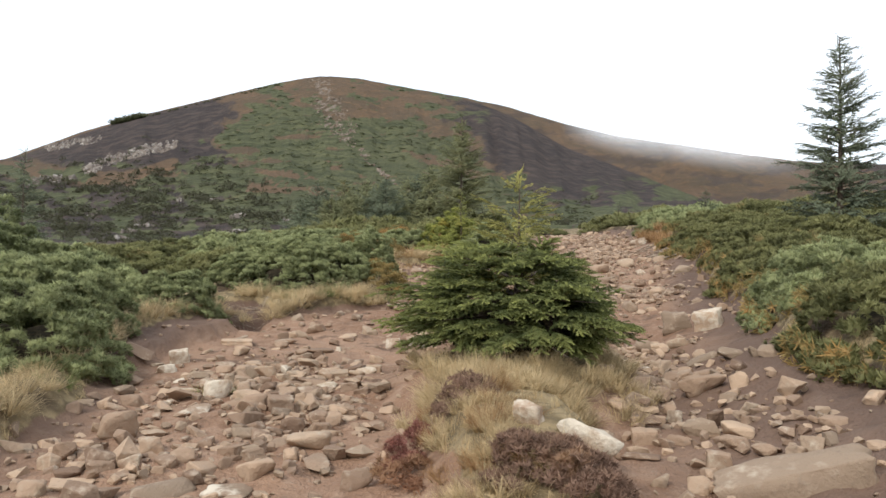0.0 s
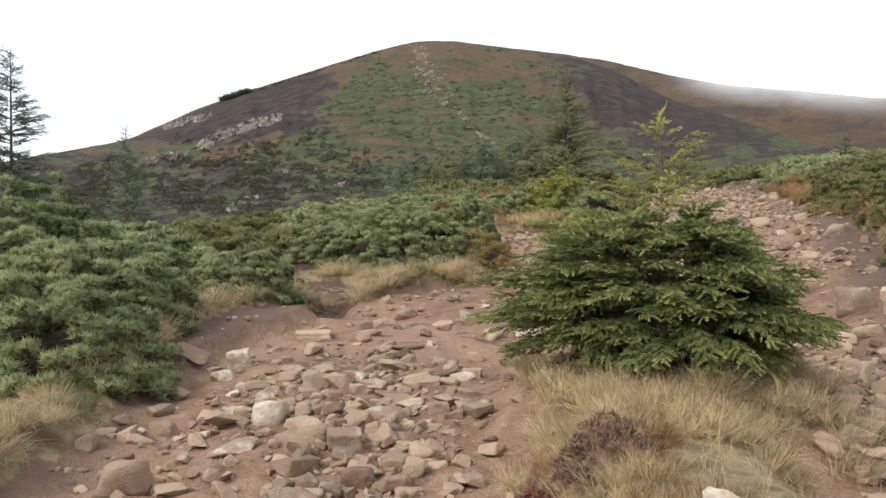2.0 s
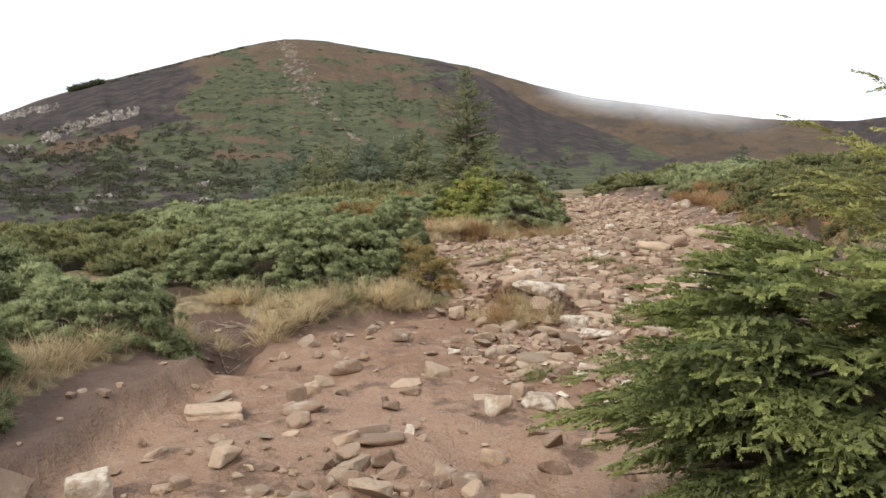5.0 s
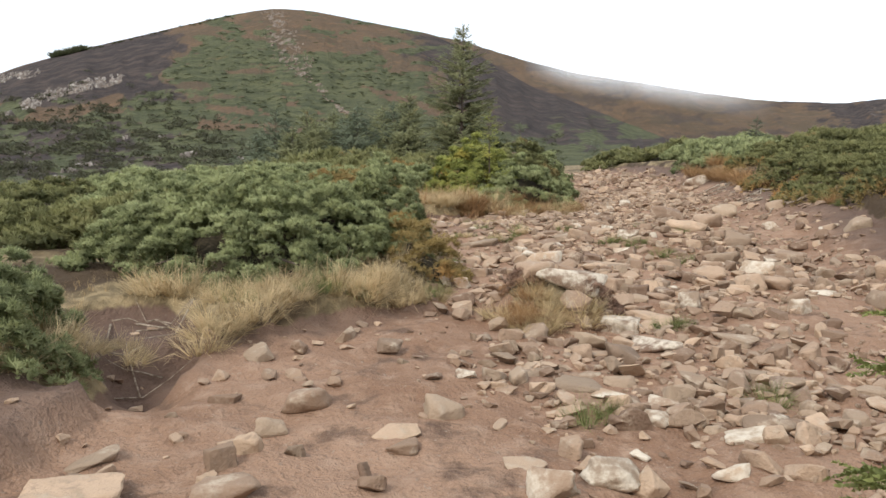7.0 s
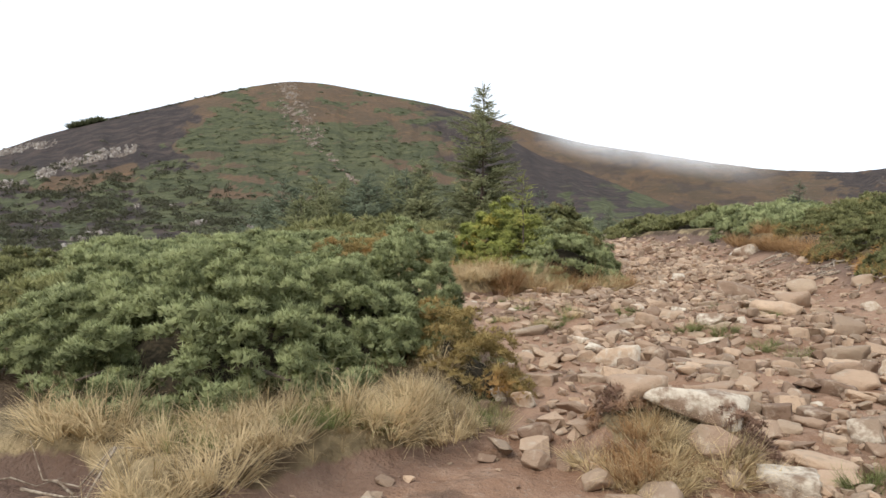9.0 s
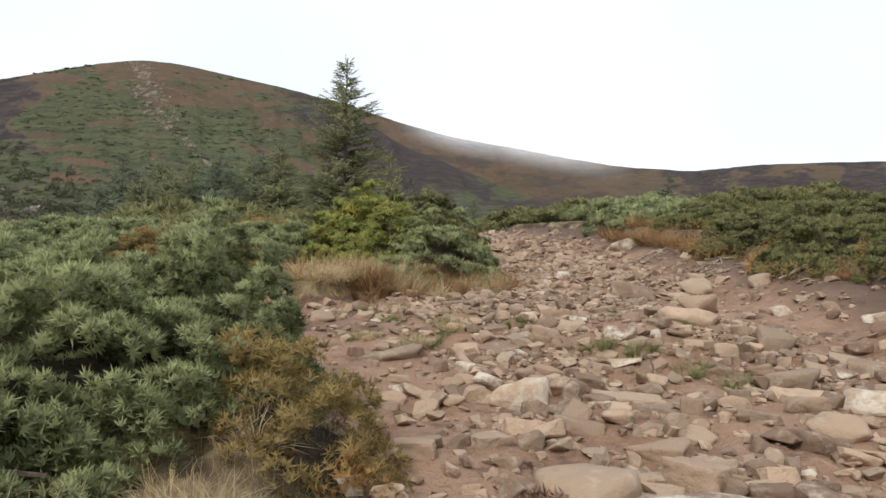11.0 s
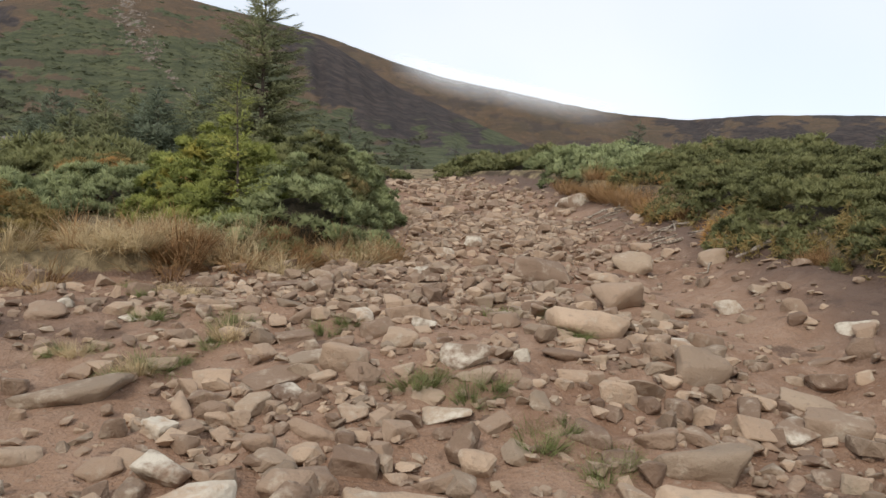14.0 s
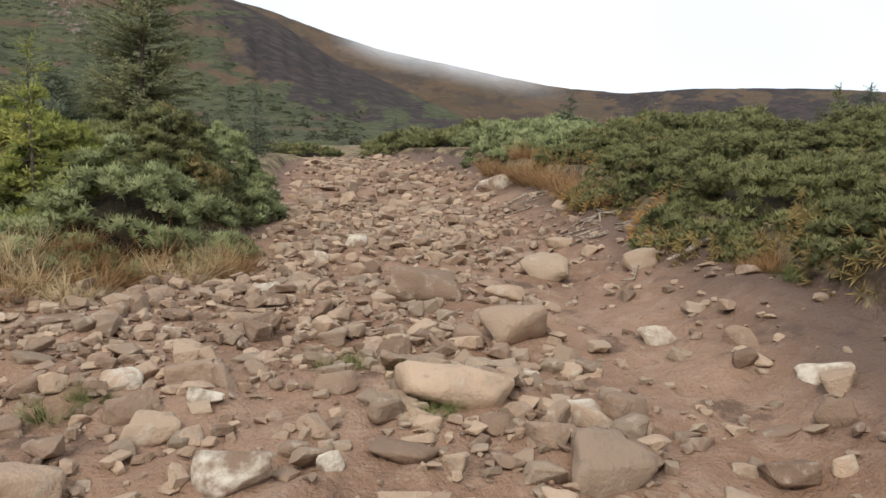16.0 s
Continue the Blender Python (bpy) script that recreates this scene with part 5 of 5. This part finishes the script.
def stony(x, y):
    """How thickly loose stones lie, 0 to 1: thick on the rib, thin on the trodden strip beside the bank."""
    trodden = step(-0.45, 0.35, x - np.interp(y, RIB_Y, RIB_X)) * step(13, 15, y)
    main = step(0.2, 0.9, x - left_edge(y)) * (1 - 0.8 * step(0.6, -0.4, x) * step(15.6, 16.6, y)) * step(0.1, 1.4, right_edge(y) - x) * (1 - 0.84 * trodden) * step(12.3, 14, y)
    lower = bump2(x, y, -1.7, 6.0, 1.6, 3.2) + bump2(x, y, 2.05, 6.6, 0.85, 3.6) + 0.9 * bump2(x, y, 0.9, 11.2, 2.3, 2.3)
    upper = bump2(x, y, 2.0, 9.6, 1.0, 3.0)
    clump = step(0.34, 0.58, fbm(x * 0.9 + 3, y * 0.9 + 8, 3))
    return np.clip(np.maximum(main, np.maximum(np.clip(lower, 0, 1), upper)), 0, 1) * (0.34 + 0.66 * clump) * (1 - turf(x, y)) + 0.04 * (1 - turf(x, y))


def scatter_points(n, x0, x1, y0, y1, seed):
    r = np.random.RandomState(seed)
    x, y = r.uniform(x0, x1, n), r.uniform(y0, y1, n)
    keep = r.rand(n) < stony(x, y)
    return x[keep], y[keep], r


def loose_stones():
    # countable ones
    x, y, r = scatter_points(1500, -3.2, 6.2, 4.0, 24.0, 21)
    free = clear_of_rocks(x, y, np.full(len(x), 0.07))
    x, y = x[free][:110], y[free][:110]
    for k in range(len(x)):
        s = 0.11 + 0.17 * r.rand() ** 1.8
        rock(float(x[k]), float(y[k]), s * r.uniform(0.9, 1.5), s * r.uniform(0.7, 1.0), s * r.uniform(0.42, 0.8), r.uniform(0, 360), r.rand() < 0.20, r.uniform(-14, 14), k)
    # the rest, past counting
    plain, worn = stone_shapes(200, 14, 13), stone_shapes(230, 34, 14, 0.05)
    for x0, x1, y0, y1, n, lo, hi, seed in ((-3.4, 7, 3, 26, 30000, 0.03, 0.12, 31), (-3.4, 7, 3, 26, 21000, 0.075, 0.24, 32), (1, 10, 24, 52, 4500, 0.10, 0.34, 33)):
        x, y, r = scatter_points(n, x0, x1, y0, y1, seed)
        free = clear_of_rocks(x, y, np.full(len(x), 0.4 * lo))
        x, y = x[free], y[free]
        m = len(x)
        s = lo + (hi - lo) * r.rand(m) ** 2.6
        size = np.stack([s * r.uniform(0.9, 1.5, m), s * r.uniform(0.7, 1.1, m), s * r.uniform(0.42, 0.92, m)], 1)
        pos = np.stack([x, y, height(x, y) + size[:, 2] * r.uniform(0.04, 0.34, m)], 1)
        shapes = worn if seed == 32 else plain
        pick = r.randint(len(shapes), size=m)
        vv, ff, _ = scatter(shapes, pos, np.stack([r.randn(m) * 0.18, r.randn(m) * 0.18, np.ones(m)], 1), size, None, pick)
        tagged(part("loose_stones", mesh_np("loose_stones", vv, ff), M_STONES), "countless small brown and pale stones strewn over soil", "stones", kind="stuff")


loose_stones()


# ---- grass ----
def tuft_mesh(seed, spread, tall, pinches, templates, material):
    r = np.random.RandomState(seed)
    a, d = r.rand(pinches) * 6.283, spread * np.sqrt(r.rand(pinches))
    pos = np.stack([d * np.cos(a), d * np.sin(a), np.full(pinches, -0.02)], 1)
    dirs = np.stack([pos[:, 0] / spread * 1.05, pos[:, 1] / spread * 1.05, np.ones(pinches)], 1) + r.randn(pinches, 3) * 0.12
    vv, ff, tt = scatter(templates, pos, dirs, tall * (0.6 + 0.6 * r.rand(pinches)))
    lie = np.stack([vv[:, 0], vv[:, 1], np.full(len(vv), 0.16)], 1) / 0.16
    me = mesh_np("grass_tuft", vv, ff, {"tip": tt}, True, lie)
    me.materials.append(material)
    return me


DRY = [tuft_mesh(s, 0.17, 0.25, 26, BLADES, M_GRASS) for s in range(4)]
RUST = [tuft_mesh(10 + s, 0.17, 0.27, 23, BLADES, M_GRASS_RUST) for s in range(3)]
GREEN = [tuft_mesh(20 + s, 0.12, 0.17, 20, BLADES, M_GRASS_GREEN) for s in range(3)]


def tuft(x, y, pool, seed, scale=1.0):
    r = np.random.RandomState(seed)
    ob = new("grass_tuft", pool[seed % len(pool)])
    ob.matrix_world = pose(x, y, ground(x, y), r.uniform(-10, 10), r.uniform(-10, 10), r.uniform(0, 360)) @ Matrix.Diagonal((scale, scale, scale * r.uniform(0.8, 1.15), 1))
    words = "pale straw-yellow dry grass tuft on the trail edge" if pool is DRY else "rust-brown withered grass tuft under the junipers" if pool is RUST else "small green grass tuft between the stones"
    tagged(ob, words, "grass", "grass tufts")


def grasses():
    r = np.random.RandomState(44)
    k = 0
    # along the near bank
    for y in np.arange(5.0, 13.6, 0.16):
        x = float(left_edge(y)) - 0.12 - 0.25 * r.rand()
        if r.rand() < 0.8:
            tuft(x, float(y) + 0.1 * r.randn(), DRY if r.rand() < 0.75 else GREEN, k, 0.7 + 0.45 * r.rand())
        k += 1
    for u in np.linspace(0, 1, 19):
        tuft(-2.75 + 1.75 * u + 0.06 * r.randn(), 12.5 + 0.95 * u + 0.12 * r.randn(), DRY if r.rand() < 0.55 else GREEN, k, 0.60 + 0.5 * r.rand())
        k += 1
    for x, y in ((-3.30, 12.72), (-3.18, 12.62), (-3.05, 12.66), (-2.72, 11.95), (-2.66, 12.05), (-2.60, 12.15)):
        tuft(x, y, DRY, k, 0.95 + 0.2 * r.rand())
        k += 1
    for u in np.linspace(0, 1, 10):
        tuft(-1.0 + 0.15 * r.randn(), 13.5 + 2.2 * u, DRY if r.rand() < 0.5 else GREEN, k, 0.7 + 0.3 * r.rand())
        k += 1
    # the mound and the hummock
    for _ in range(34):
        a, d = r.rand() * 6.283, 0.80 + 0.25 * r.rand()
        tuft(0.72 + d * math.cos(a) * 0.95, 7.0 + d * math.sin(a) * 1.05, DRY if r.rand() < 0.85 else GREEN, k, 0.6 + 0.3 * r.rand())
        k += 1
    for _ in range(70):
        tuft(0.22 + 0.19 * r.randn(), r.uniform(3.3, 6.0), DRY if r.rand() < 0.75 else RUST, k, 0.34 + 0.22 * r.rand())
        k += 1
    for _ in range(44):
        tuft(0.62 + 0.36 * r.randn(), r.uniform(5.2, 6.3), DRY, k, 0.60 + 0.3 * r.rand())
        k += 1
    for _ in range(15):
        tuft(-0.02 + 0.20 * r.randn(), 12.74 + 0.10 * r.randn(), DRY if r.rand() < 0.6 else RUST, k, 0.60 + 0.3 * r.rand())
        k += 1
    # before the thicket at the fork
    for u in np.linspace(0, 1, 34):
        tuft(-0.85 + 3.0 * u + 0.12 * r.randn(), 20.2 + 1.2 * u + 0.25 * r.randn(), RUST if r.rand() < 0.28 else DRY, k, 1.05 + 0.6 * r.rand())
        k += 1
    for u in np.linspace(0, 1, 12):
        tuft(-3.4 + 2.4 * u + 0.1 * r.randn(), 20.0 + 0.2 * r.randn(), RUST if r.rand() < 0.6 else DRY, k, 1.2)
        k += 1
    # under the mats on the bank, and sparse green ones among the stones
    for y in np.arange(23.5, 31, 0.42):
        tuft(float(right_edge(y)) - 0.1 + 0.2 * r.randn(), float(y), RUST, k, 1.3 + 0.5 * r.rand())
        k += 1
    for x, y in ((-0.15, 19.45), (0.05, 19.55), (0.25, 19.40), (0.42, 19.7), (-0.30, 19.75), (-0.42, 17.85), (-0.30, 17.80), (-0.18, 17.9), (0.02, 17.3), (0.12, 17.42), (0.5, 18.0), (0.62, 18.1)):
        tuft(x, y, DRY if r.rand() < 0.65 else GREEN, k, 0.55 + 0.25 * r.rand())
        k += 1
    for x, y in ((6.35, 19.3), (6.45, 19.4), (6.3, 19.45)):
        tuft(x, y, RUST, k, 0.8)
        k += 1
    for x, y in ((1.7, 17.0), (2.2, 16.3), (2.4, 16.0), (3.1, 18.3), (2.7, 18.6), (2.0, 16.8), (0.2, 17.6), (1.0, 10.9), (-0.2, 10.6), (3.0, 17.8), (0.6, 18.4), (6.3, 19.0), (0.0, 18.6), (-2.0, 6.6), (1.0, 12.6), (1.3, 18.2)):
        tuft(x, y, GREEN, k, 0.95)
        tuft(x + 0.13, y + 0.07, GREEN, k + 1, 0.7)
        k += 2


grasses()


def low_cover():
    """Short dry grass over the grown ground near the trail."""
    r = np.random.RandomState(47)
    x, y = r.uniform(-6, 3.5, 26000), r.uniform(3.2, 23, 26000)
    t = turf(x, y)
    keep = (t > 0.5) & (left_edge(y) - x < 1.2 + 1.5 * step(12, 13, y)) & (r.rand(len(x)) < 0.5 + 0.5 * step(0.4, 0.6, fbm(x * 1.3, y * 1.3, 3)))
    x, y = x[keep][:3400], y[keep][:3400]
    n = len(x)
    vv, ff, tt = scatter(LOW_BLADES, np.stack([x, y, height(x, y) - 0.01], 1), np.stack([r.randn(n) * 0.2, r.randn(n) * 0.2, np.ones(n)], 1), r.uniform(0.07, 0.17, n))
    tagged(part("turf_grass", mesh_np("turf_grass", vv, ff, {"tip": tt}), M_GRASS), "short withered grass covering the trail banks", "grass", kind="stuff")


low_cover()


def heathers():
    for k, (x, y, rx, ry, h) in enumerate(((0.16, 4.95, 0.20, 0.18, 0.09), (0.48, 3.72, 0.22, 0.24, 0.11), (0.76, 3.55, 0.20, 0.28, 0.11), (-0.14, 13.2, 0.20, 0.18, 0.11), (0.50, 12.98, 0.16, 0.16, 0.14))):
        bush("heather_cushion", x, y, rx, ry, h, 0.08, 26, 0.034, M_HEATHER, "low brown heather cushion on the turf mound", "shrub", 0, 200 + k, "heather cushions", FINE_FINGERS)
    for k, (x, y, rx, ry, h) in enumerate(((-0.16, 4.85, 0.13, 0.26, 0.10), (-0.20, 4.35, 0.12, 0.28, 0.10))):
        bush("red_bilberry", x, y, rx, ry, h, 0.10, 16, 0.036, M_RED_LEAF, "dark red autumn bilberry leaves on the mound edge", "shrub", 0, 210 + k, "red bilberry patches", FINE_FINGERS)


heathers()


# ---- roots and dead wood along the undercut bank ----
def wood(name, pts, thick, label, lift=0.04):
    bm = bmesh.new()
    n = len(pts)
    tube(bm, [(x, y, ground(x, y) + lift + dz) for x, y, dz in pts], [thick * (1 - 0.75 * q / (n - 1)) for q in range(n)], 7)
    for v in bm.verts:
        v.co += Vector((noise.noise(v.co * 9), noise.noise(v.co * 9 + Vector((5, 0, 0))), noise.noise(v.co * 9 + Vector((0, 5, 0))))) * thick * 0.5
    for f in bm.faces:
        f.smooth = True
    tagged(part(name, bm, M_ROOT), label, "dead wood", "roots on the bank")


def roots():
    wood("root", ((6.70, 20.45, 0.0), (6.48, 20.38, 0.02), (6.22, 20.28, 0.04), (5.98, 20.18, 0.06)), 0.045, "pale weathered root sticking out of the eroded bank")
    r = np.random.RandomState(61)
    for k in range(26):
        y = r.uniform(20.6, 27.0)
        x = float(right_edge(y)) - r.uniform(0.0, 0.7)
        a, ln = r.uniform(2.2, 4.2), r.uniform(0.4, 1.1)
        pts = [(x + math.cos(a + 0.5 * r.randn() * 0.4) * ln * q / 4 + 0.06 * r.randn(), y + math.sin(a) * 0.5 * ln * q / 4 + 0.06 * r.randn(), 0.05 * r.rand()) for q in range(5)]
        wood("root", pts, r.uniform(0.012, 0.028), "thin grey root lying on the bare bank", 0.0)
    for k in range(14):
        y = r.uniform(11.4, 12.4)
        x = -3.15 + r.uniform(-0.4, 0.4)
        a, ln = r.uniform(0, 6.28), r.uniform(0.25, 0.6)
        wood("root", [(x + math.cos(a) * ln * q / 3, y + math.sin(a) * ln * q / 3, 0.05 * r.rand()) for q in range(4)], r.uniform(0.005, 0.010), "thin grey twig lying on the soil", 0.01)


roots()


# ---- trees, crags and scree on the mountain ----
def on_mountain(n, a0, a1, d0, d1, seed):
    r = np.random.RandomState(seed)
    a, d = r.uniform(a0, a1, n), r.uniform(d0, d1, n)
    z, el, peak = mountain_height(a, d)
    x, y = polar(a, d)
    green, dark, bare = cover(a, el, d, peak.astype(float))
    return r, a, d, el, np.stack([x, y, z], 1), green, bare, peak


def far_growth():
    # woods on the lower slopes: round bushes, and conifers among them
    r, a, d, el, p, green, bare, peak = on_mountain(26000, -40, 12, 122, 400, 71)
    line = np.interp(a, (-34, -28, -24, -19, -16, -12, -8, 12), (5.0, 6.3, 7.0, 8.6, 6.6, 5.4, 5.0, 5.2))
    patchy = fbm(a * 0.5 + 20, el * 1.6, 4, 0.6)
    keep = (el < line + 1.0 * r.randn(len(a))) & (r.rand(len(a)) < np.interp(a, (-40, -16, -10, -5, 12), (0.24, 0.22, 0.18, 0.15, 0.12)) * (0.10 + 1.5 * step(0.38, 0.62, patchy))) & (d > 126) & peak
    p, away = p[keep], d[keep]
    m = len(p)
    s = r.uniform(0.8, 1.9, m) * np.interp(away, (126, 200, 400), (0.55, 0.9, 1.25))
    pointed = r.rand(m) < 0.12
    size = np.stack([s * np.where(pointed, 0.6, 1.1), s * np.where(pointed, 0.6, 1.1), s * np.where(pointed, 1.7, 0.85)], 1)
    vv, ff, tt = scatter(CLUMPS, p + np.array([0, 0, -0.3]), np.stack([r.randn(m) * 0.08, r.randn(m) * 0.08, np.ones(m)], 1), size)
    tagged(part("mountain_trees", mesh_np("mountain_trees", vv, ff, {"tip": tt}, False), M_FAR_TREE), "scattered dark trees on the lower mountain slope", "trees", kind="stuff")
    # dwarf juniper on the green face
    r, a, d, el, p, green, bare, peak = on_mountain(36000, -26, 12, 150, 500, 72)
    keep = (green > 0.5) & (r.rand(len(a)) < 0.05 + 0.09 * step(0.45, 0.6, fbm(a * 0.9, el * 4.0, 4, 0.6)))
    p = p[keep]
    m = len(p)
    s = r.uniform(0.6, 1.5, m)
    vv, ff, tt = scatter(CLUMPS, p + np.array([0, 0, -0.25]), np.stack([r.randn(m) * 0.1, r.randn(m) * 0.1, np.ones(m)], 1), np.stack([s * 1.6, s * 1.1, s * 0.34], 1), r.uniform(-0.5, 0.5, m))
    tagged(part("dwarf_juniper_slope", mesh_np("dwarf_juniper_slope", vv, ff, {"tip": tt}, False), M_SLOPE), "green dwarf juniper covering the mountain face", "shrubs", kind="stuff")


def grey_rock(name, dark, light):
    k = Mat(name, 0.9, 0.15)
    n = k.noise(0.7, 5)
    return k.done(k.mix(k.math("MULTIPLY", k.ramp(n, 0.35, 0.65), k.island()), dark, light), n, 0.8, 0.6)


M_CRAG = grey_rock("grey_crag", (0.17, 0.14, 0.12), (0.46, 0.42, 0.37))
M_SCREE = grey_rock("brown_scree", (0.17, 0.13, 0.10), (0.36, 0.295, 0.235))


def skyline_shrubs():
    r = np.random.RandomState(91)
    a = np.concatenate([r.uniform(-24.6, -22.6, 90), r.uniform(-22.5, -13, 60)])
    d = np.full(len(a), 512.0) + r.uniform(-6, 4, len(a))
    z, el, peak = mountain_height(a, d)
    x, y = polar(a, d)
    s = np.where(a < -22.6, 4.6, 1.7) * r.uniform(0.6, 1.1, len(a))
    vv, ff, tt = scatter(FINGERS, np.stack([x, y, z], 1), np.tile(np.array([[0, 0, 1.0]]), (len(a), 1)), np.stack([s * 1.4, s * 1.4, s * 0.8], 1))
    tagged(part("skyline_shrubs", mesh_np("skyline_shrubs", vv, ff, {"tip": tt}), M_SLOPE), "dark juniper clump on the mountain skyline", "shrubs", kind="stuff")


skyline_shrubs()


def crags():
    shapes = stone_shapes(400, 8, 13)
    r, a, d, el, p, green, bare, peak = on_mountain(60000, -32, 2, 150, 515, 81)
    keep = (bare > 0.35) & (r.rand(len(a)) < np.where(a > -12, 0.75, 0.42))
    for side, material, words in ((a[keep] >= -18, M_SCREE, "brown-grey scree running down the mountain face"), (a[keep] < -18, M_CRAG, "pale grey cliff band on the mountain shoulder")):
        scree(p[keep][side], a[keep][side], shapes, r, material, words)


def scree(p, a, shapes, r, material, words):
    m = len(p)
    s = r.uniform(0.25, 0.6, m) * (1 + 1.8 * r.rand(m) ** 3) * np.where(a < -18, 1.7, 1.35)
    vv, ff, tt = scatter(shapes, p, np.stack([r.randn(m) * 0.2, r.randn(m) * 0.2, np.ones(m)], 1), np.stack([s * 1.4, s, s * np.where(a < -18, 1.7, 0.9)], 1))
    tagged(part("scree", mesh_np("scree", vv, ff), material), words, "rocks", kind="stuff")


def crag(az, el, wide, tall, seed):
    """A pale crag standing out of the lower slope."""
    d = np.arange(140.0, 505.0, 1.0)
    at = float(d[np.argmax(mountain_height(np.full(len(d), az), d)[1] >= el)])
    r = np.random.RandomState(seed)
    n = 9
    a = az + r.randn(n) * wide / at * 20
    dd = np.full(n, at) + r.randn(n) * 1.0
    z, e, p = mountain_height(a, dd)
    x, y = polar(a, dd)
    s = r.uniform(0.5, 1.0, n)
    vv, ff, tt = scatter(stone_shapes(seed, 5, 12), np.stack([x, y, z], 1), np.stack([r.randn(n) * 0.15, r.randn(n) * 0.15, np.ones(n)], 1), np.stack([s * wide * 0.75, s * wide * 0.6, s * tall * 0.85], 1))
    tagged(part("crag_rocks", mesh_np("crag_rocks", vv, ff), M_CRAG), "pale grey rock crag on the wooded slope", "rock", "crags", "stuff")


far_growth()
crags()
for number, (az, el, wide, tall) in enumerate(((-16.2, 4.4, 2.2, 3.6), (-16.4, 3.2, 2.6, 2.6), (-12.7, 4.3, 1.5, 2.6), (-24.2, 2.9, 3.0, 3.2), (-23.3, 3.4, 3.2, 2.4), (-24.8, 2.4, 2.4, 2.4), (-20.4, 5.4, 1.2, 2.4), (-18.0, 5.6, 1.2, 2.0), (-26.2, 4.0, 2.0, 2.2))):
    crag(az, el, wide, tall, 500 + number)


# ---- mist over the long ridge ----
def mist_material():
    k = Mat("mist", 1.0, 0.0)
    k.b.inputs["Base Color"].default_value = (0.93, 0.94, 0.96, 1)
    wisps = k.ramp(k.noise(0.012, 6, 0.6), 0.30, 0.70)
    k.put(k.b.inputs["Alpha"], k.math("MULTIPLY", k.attr("thick"), k.math("ADD", 0.45, k.math("MULTIPLY", wisps, 0.55))))
    return k.m


M_MIST = mist_material()


def mist():
    for layer, dist in enumerate((555, 575, 600)):
        a = np.linspace(6, 28, 90)
        v = np.linspace(0, 1, 16)
        ga, gv = np.meshgrid(a, v)
        az, t = ga.ravel(), gv.ravel()
        ridge = soft_interp(az, SKY_AZ, SKY_EL)
        el = ridge - 1.5 + 2.4 * t
        d = dist + 25 * t
        x, y = polar(az, d)
        z = 1.9 + d * np.tan(np.radians(el))
        body = np.clip((az - 9) / 5, 0, 1) * np.clip((27 - az) / 8, 0, 1)
        thick = 0.58 * body * np.clip(t, 0, 1) ** 1.6 * step(1.0, 0.8, t) * (0.6 + 0.8 * fbm(az * 0.7 + layer * 9, t * 2, 3))
        i = (np.arange(15)[:, None] * 90 + np.arange(89)[None]).ravel()
        me = mesh_np("mist", np.stack([x, y, z], 1), np.stack([i, i + 1, i + 91, i + 90], 1), {"thick": np.clip(thick, 0, 1)}, True)
        tagged(part("mist_backdrop", me, M_MIST), "thin white cloud drifting over the far ridge", "cloud", kind="structure")


mist()
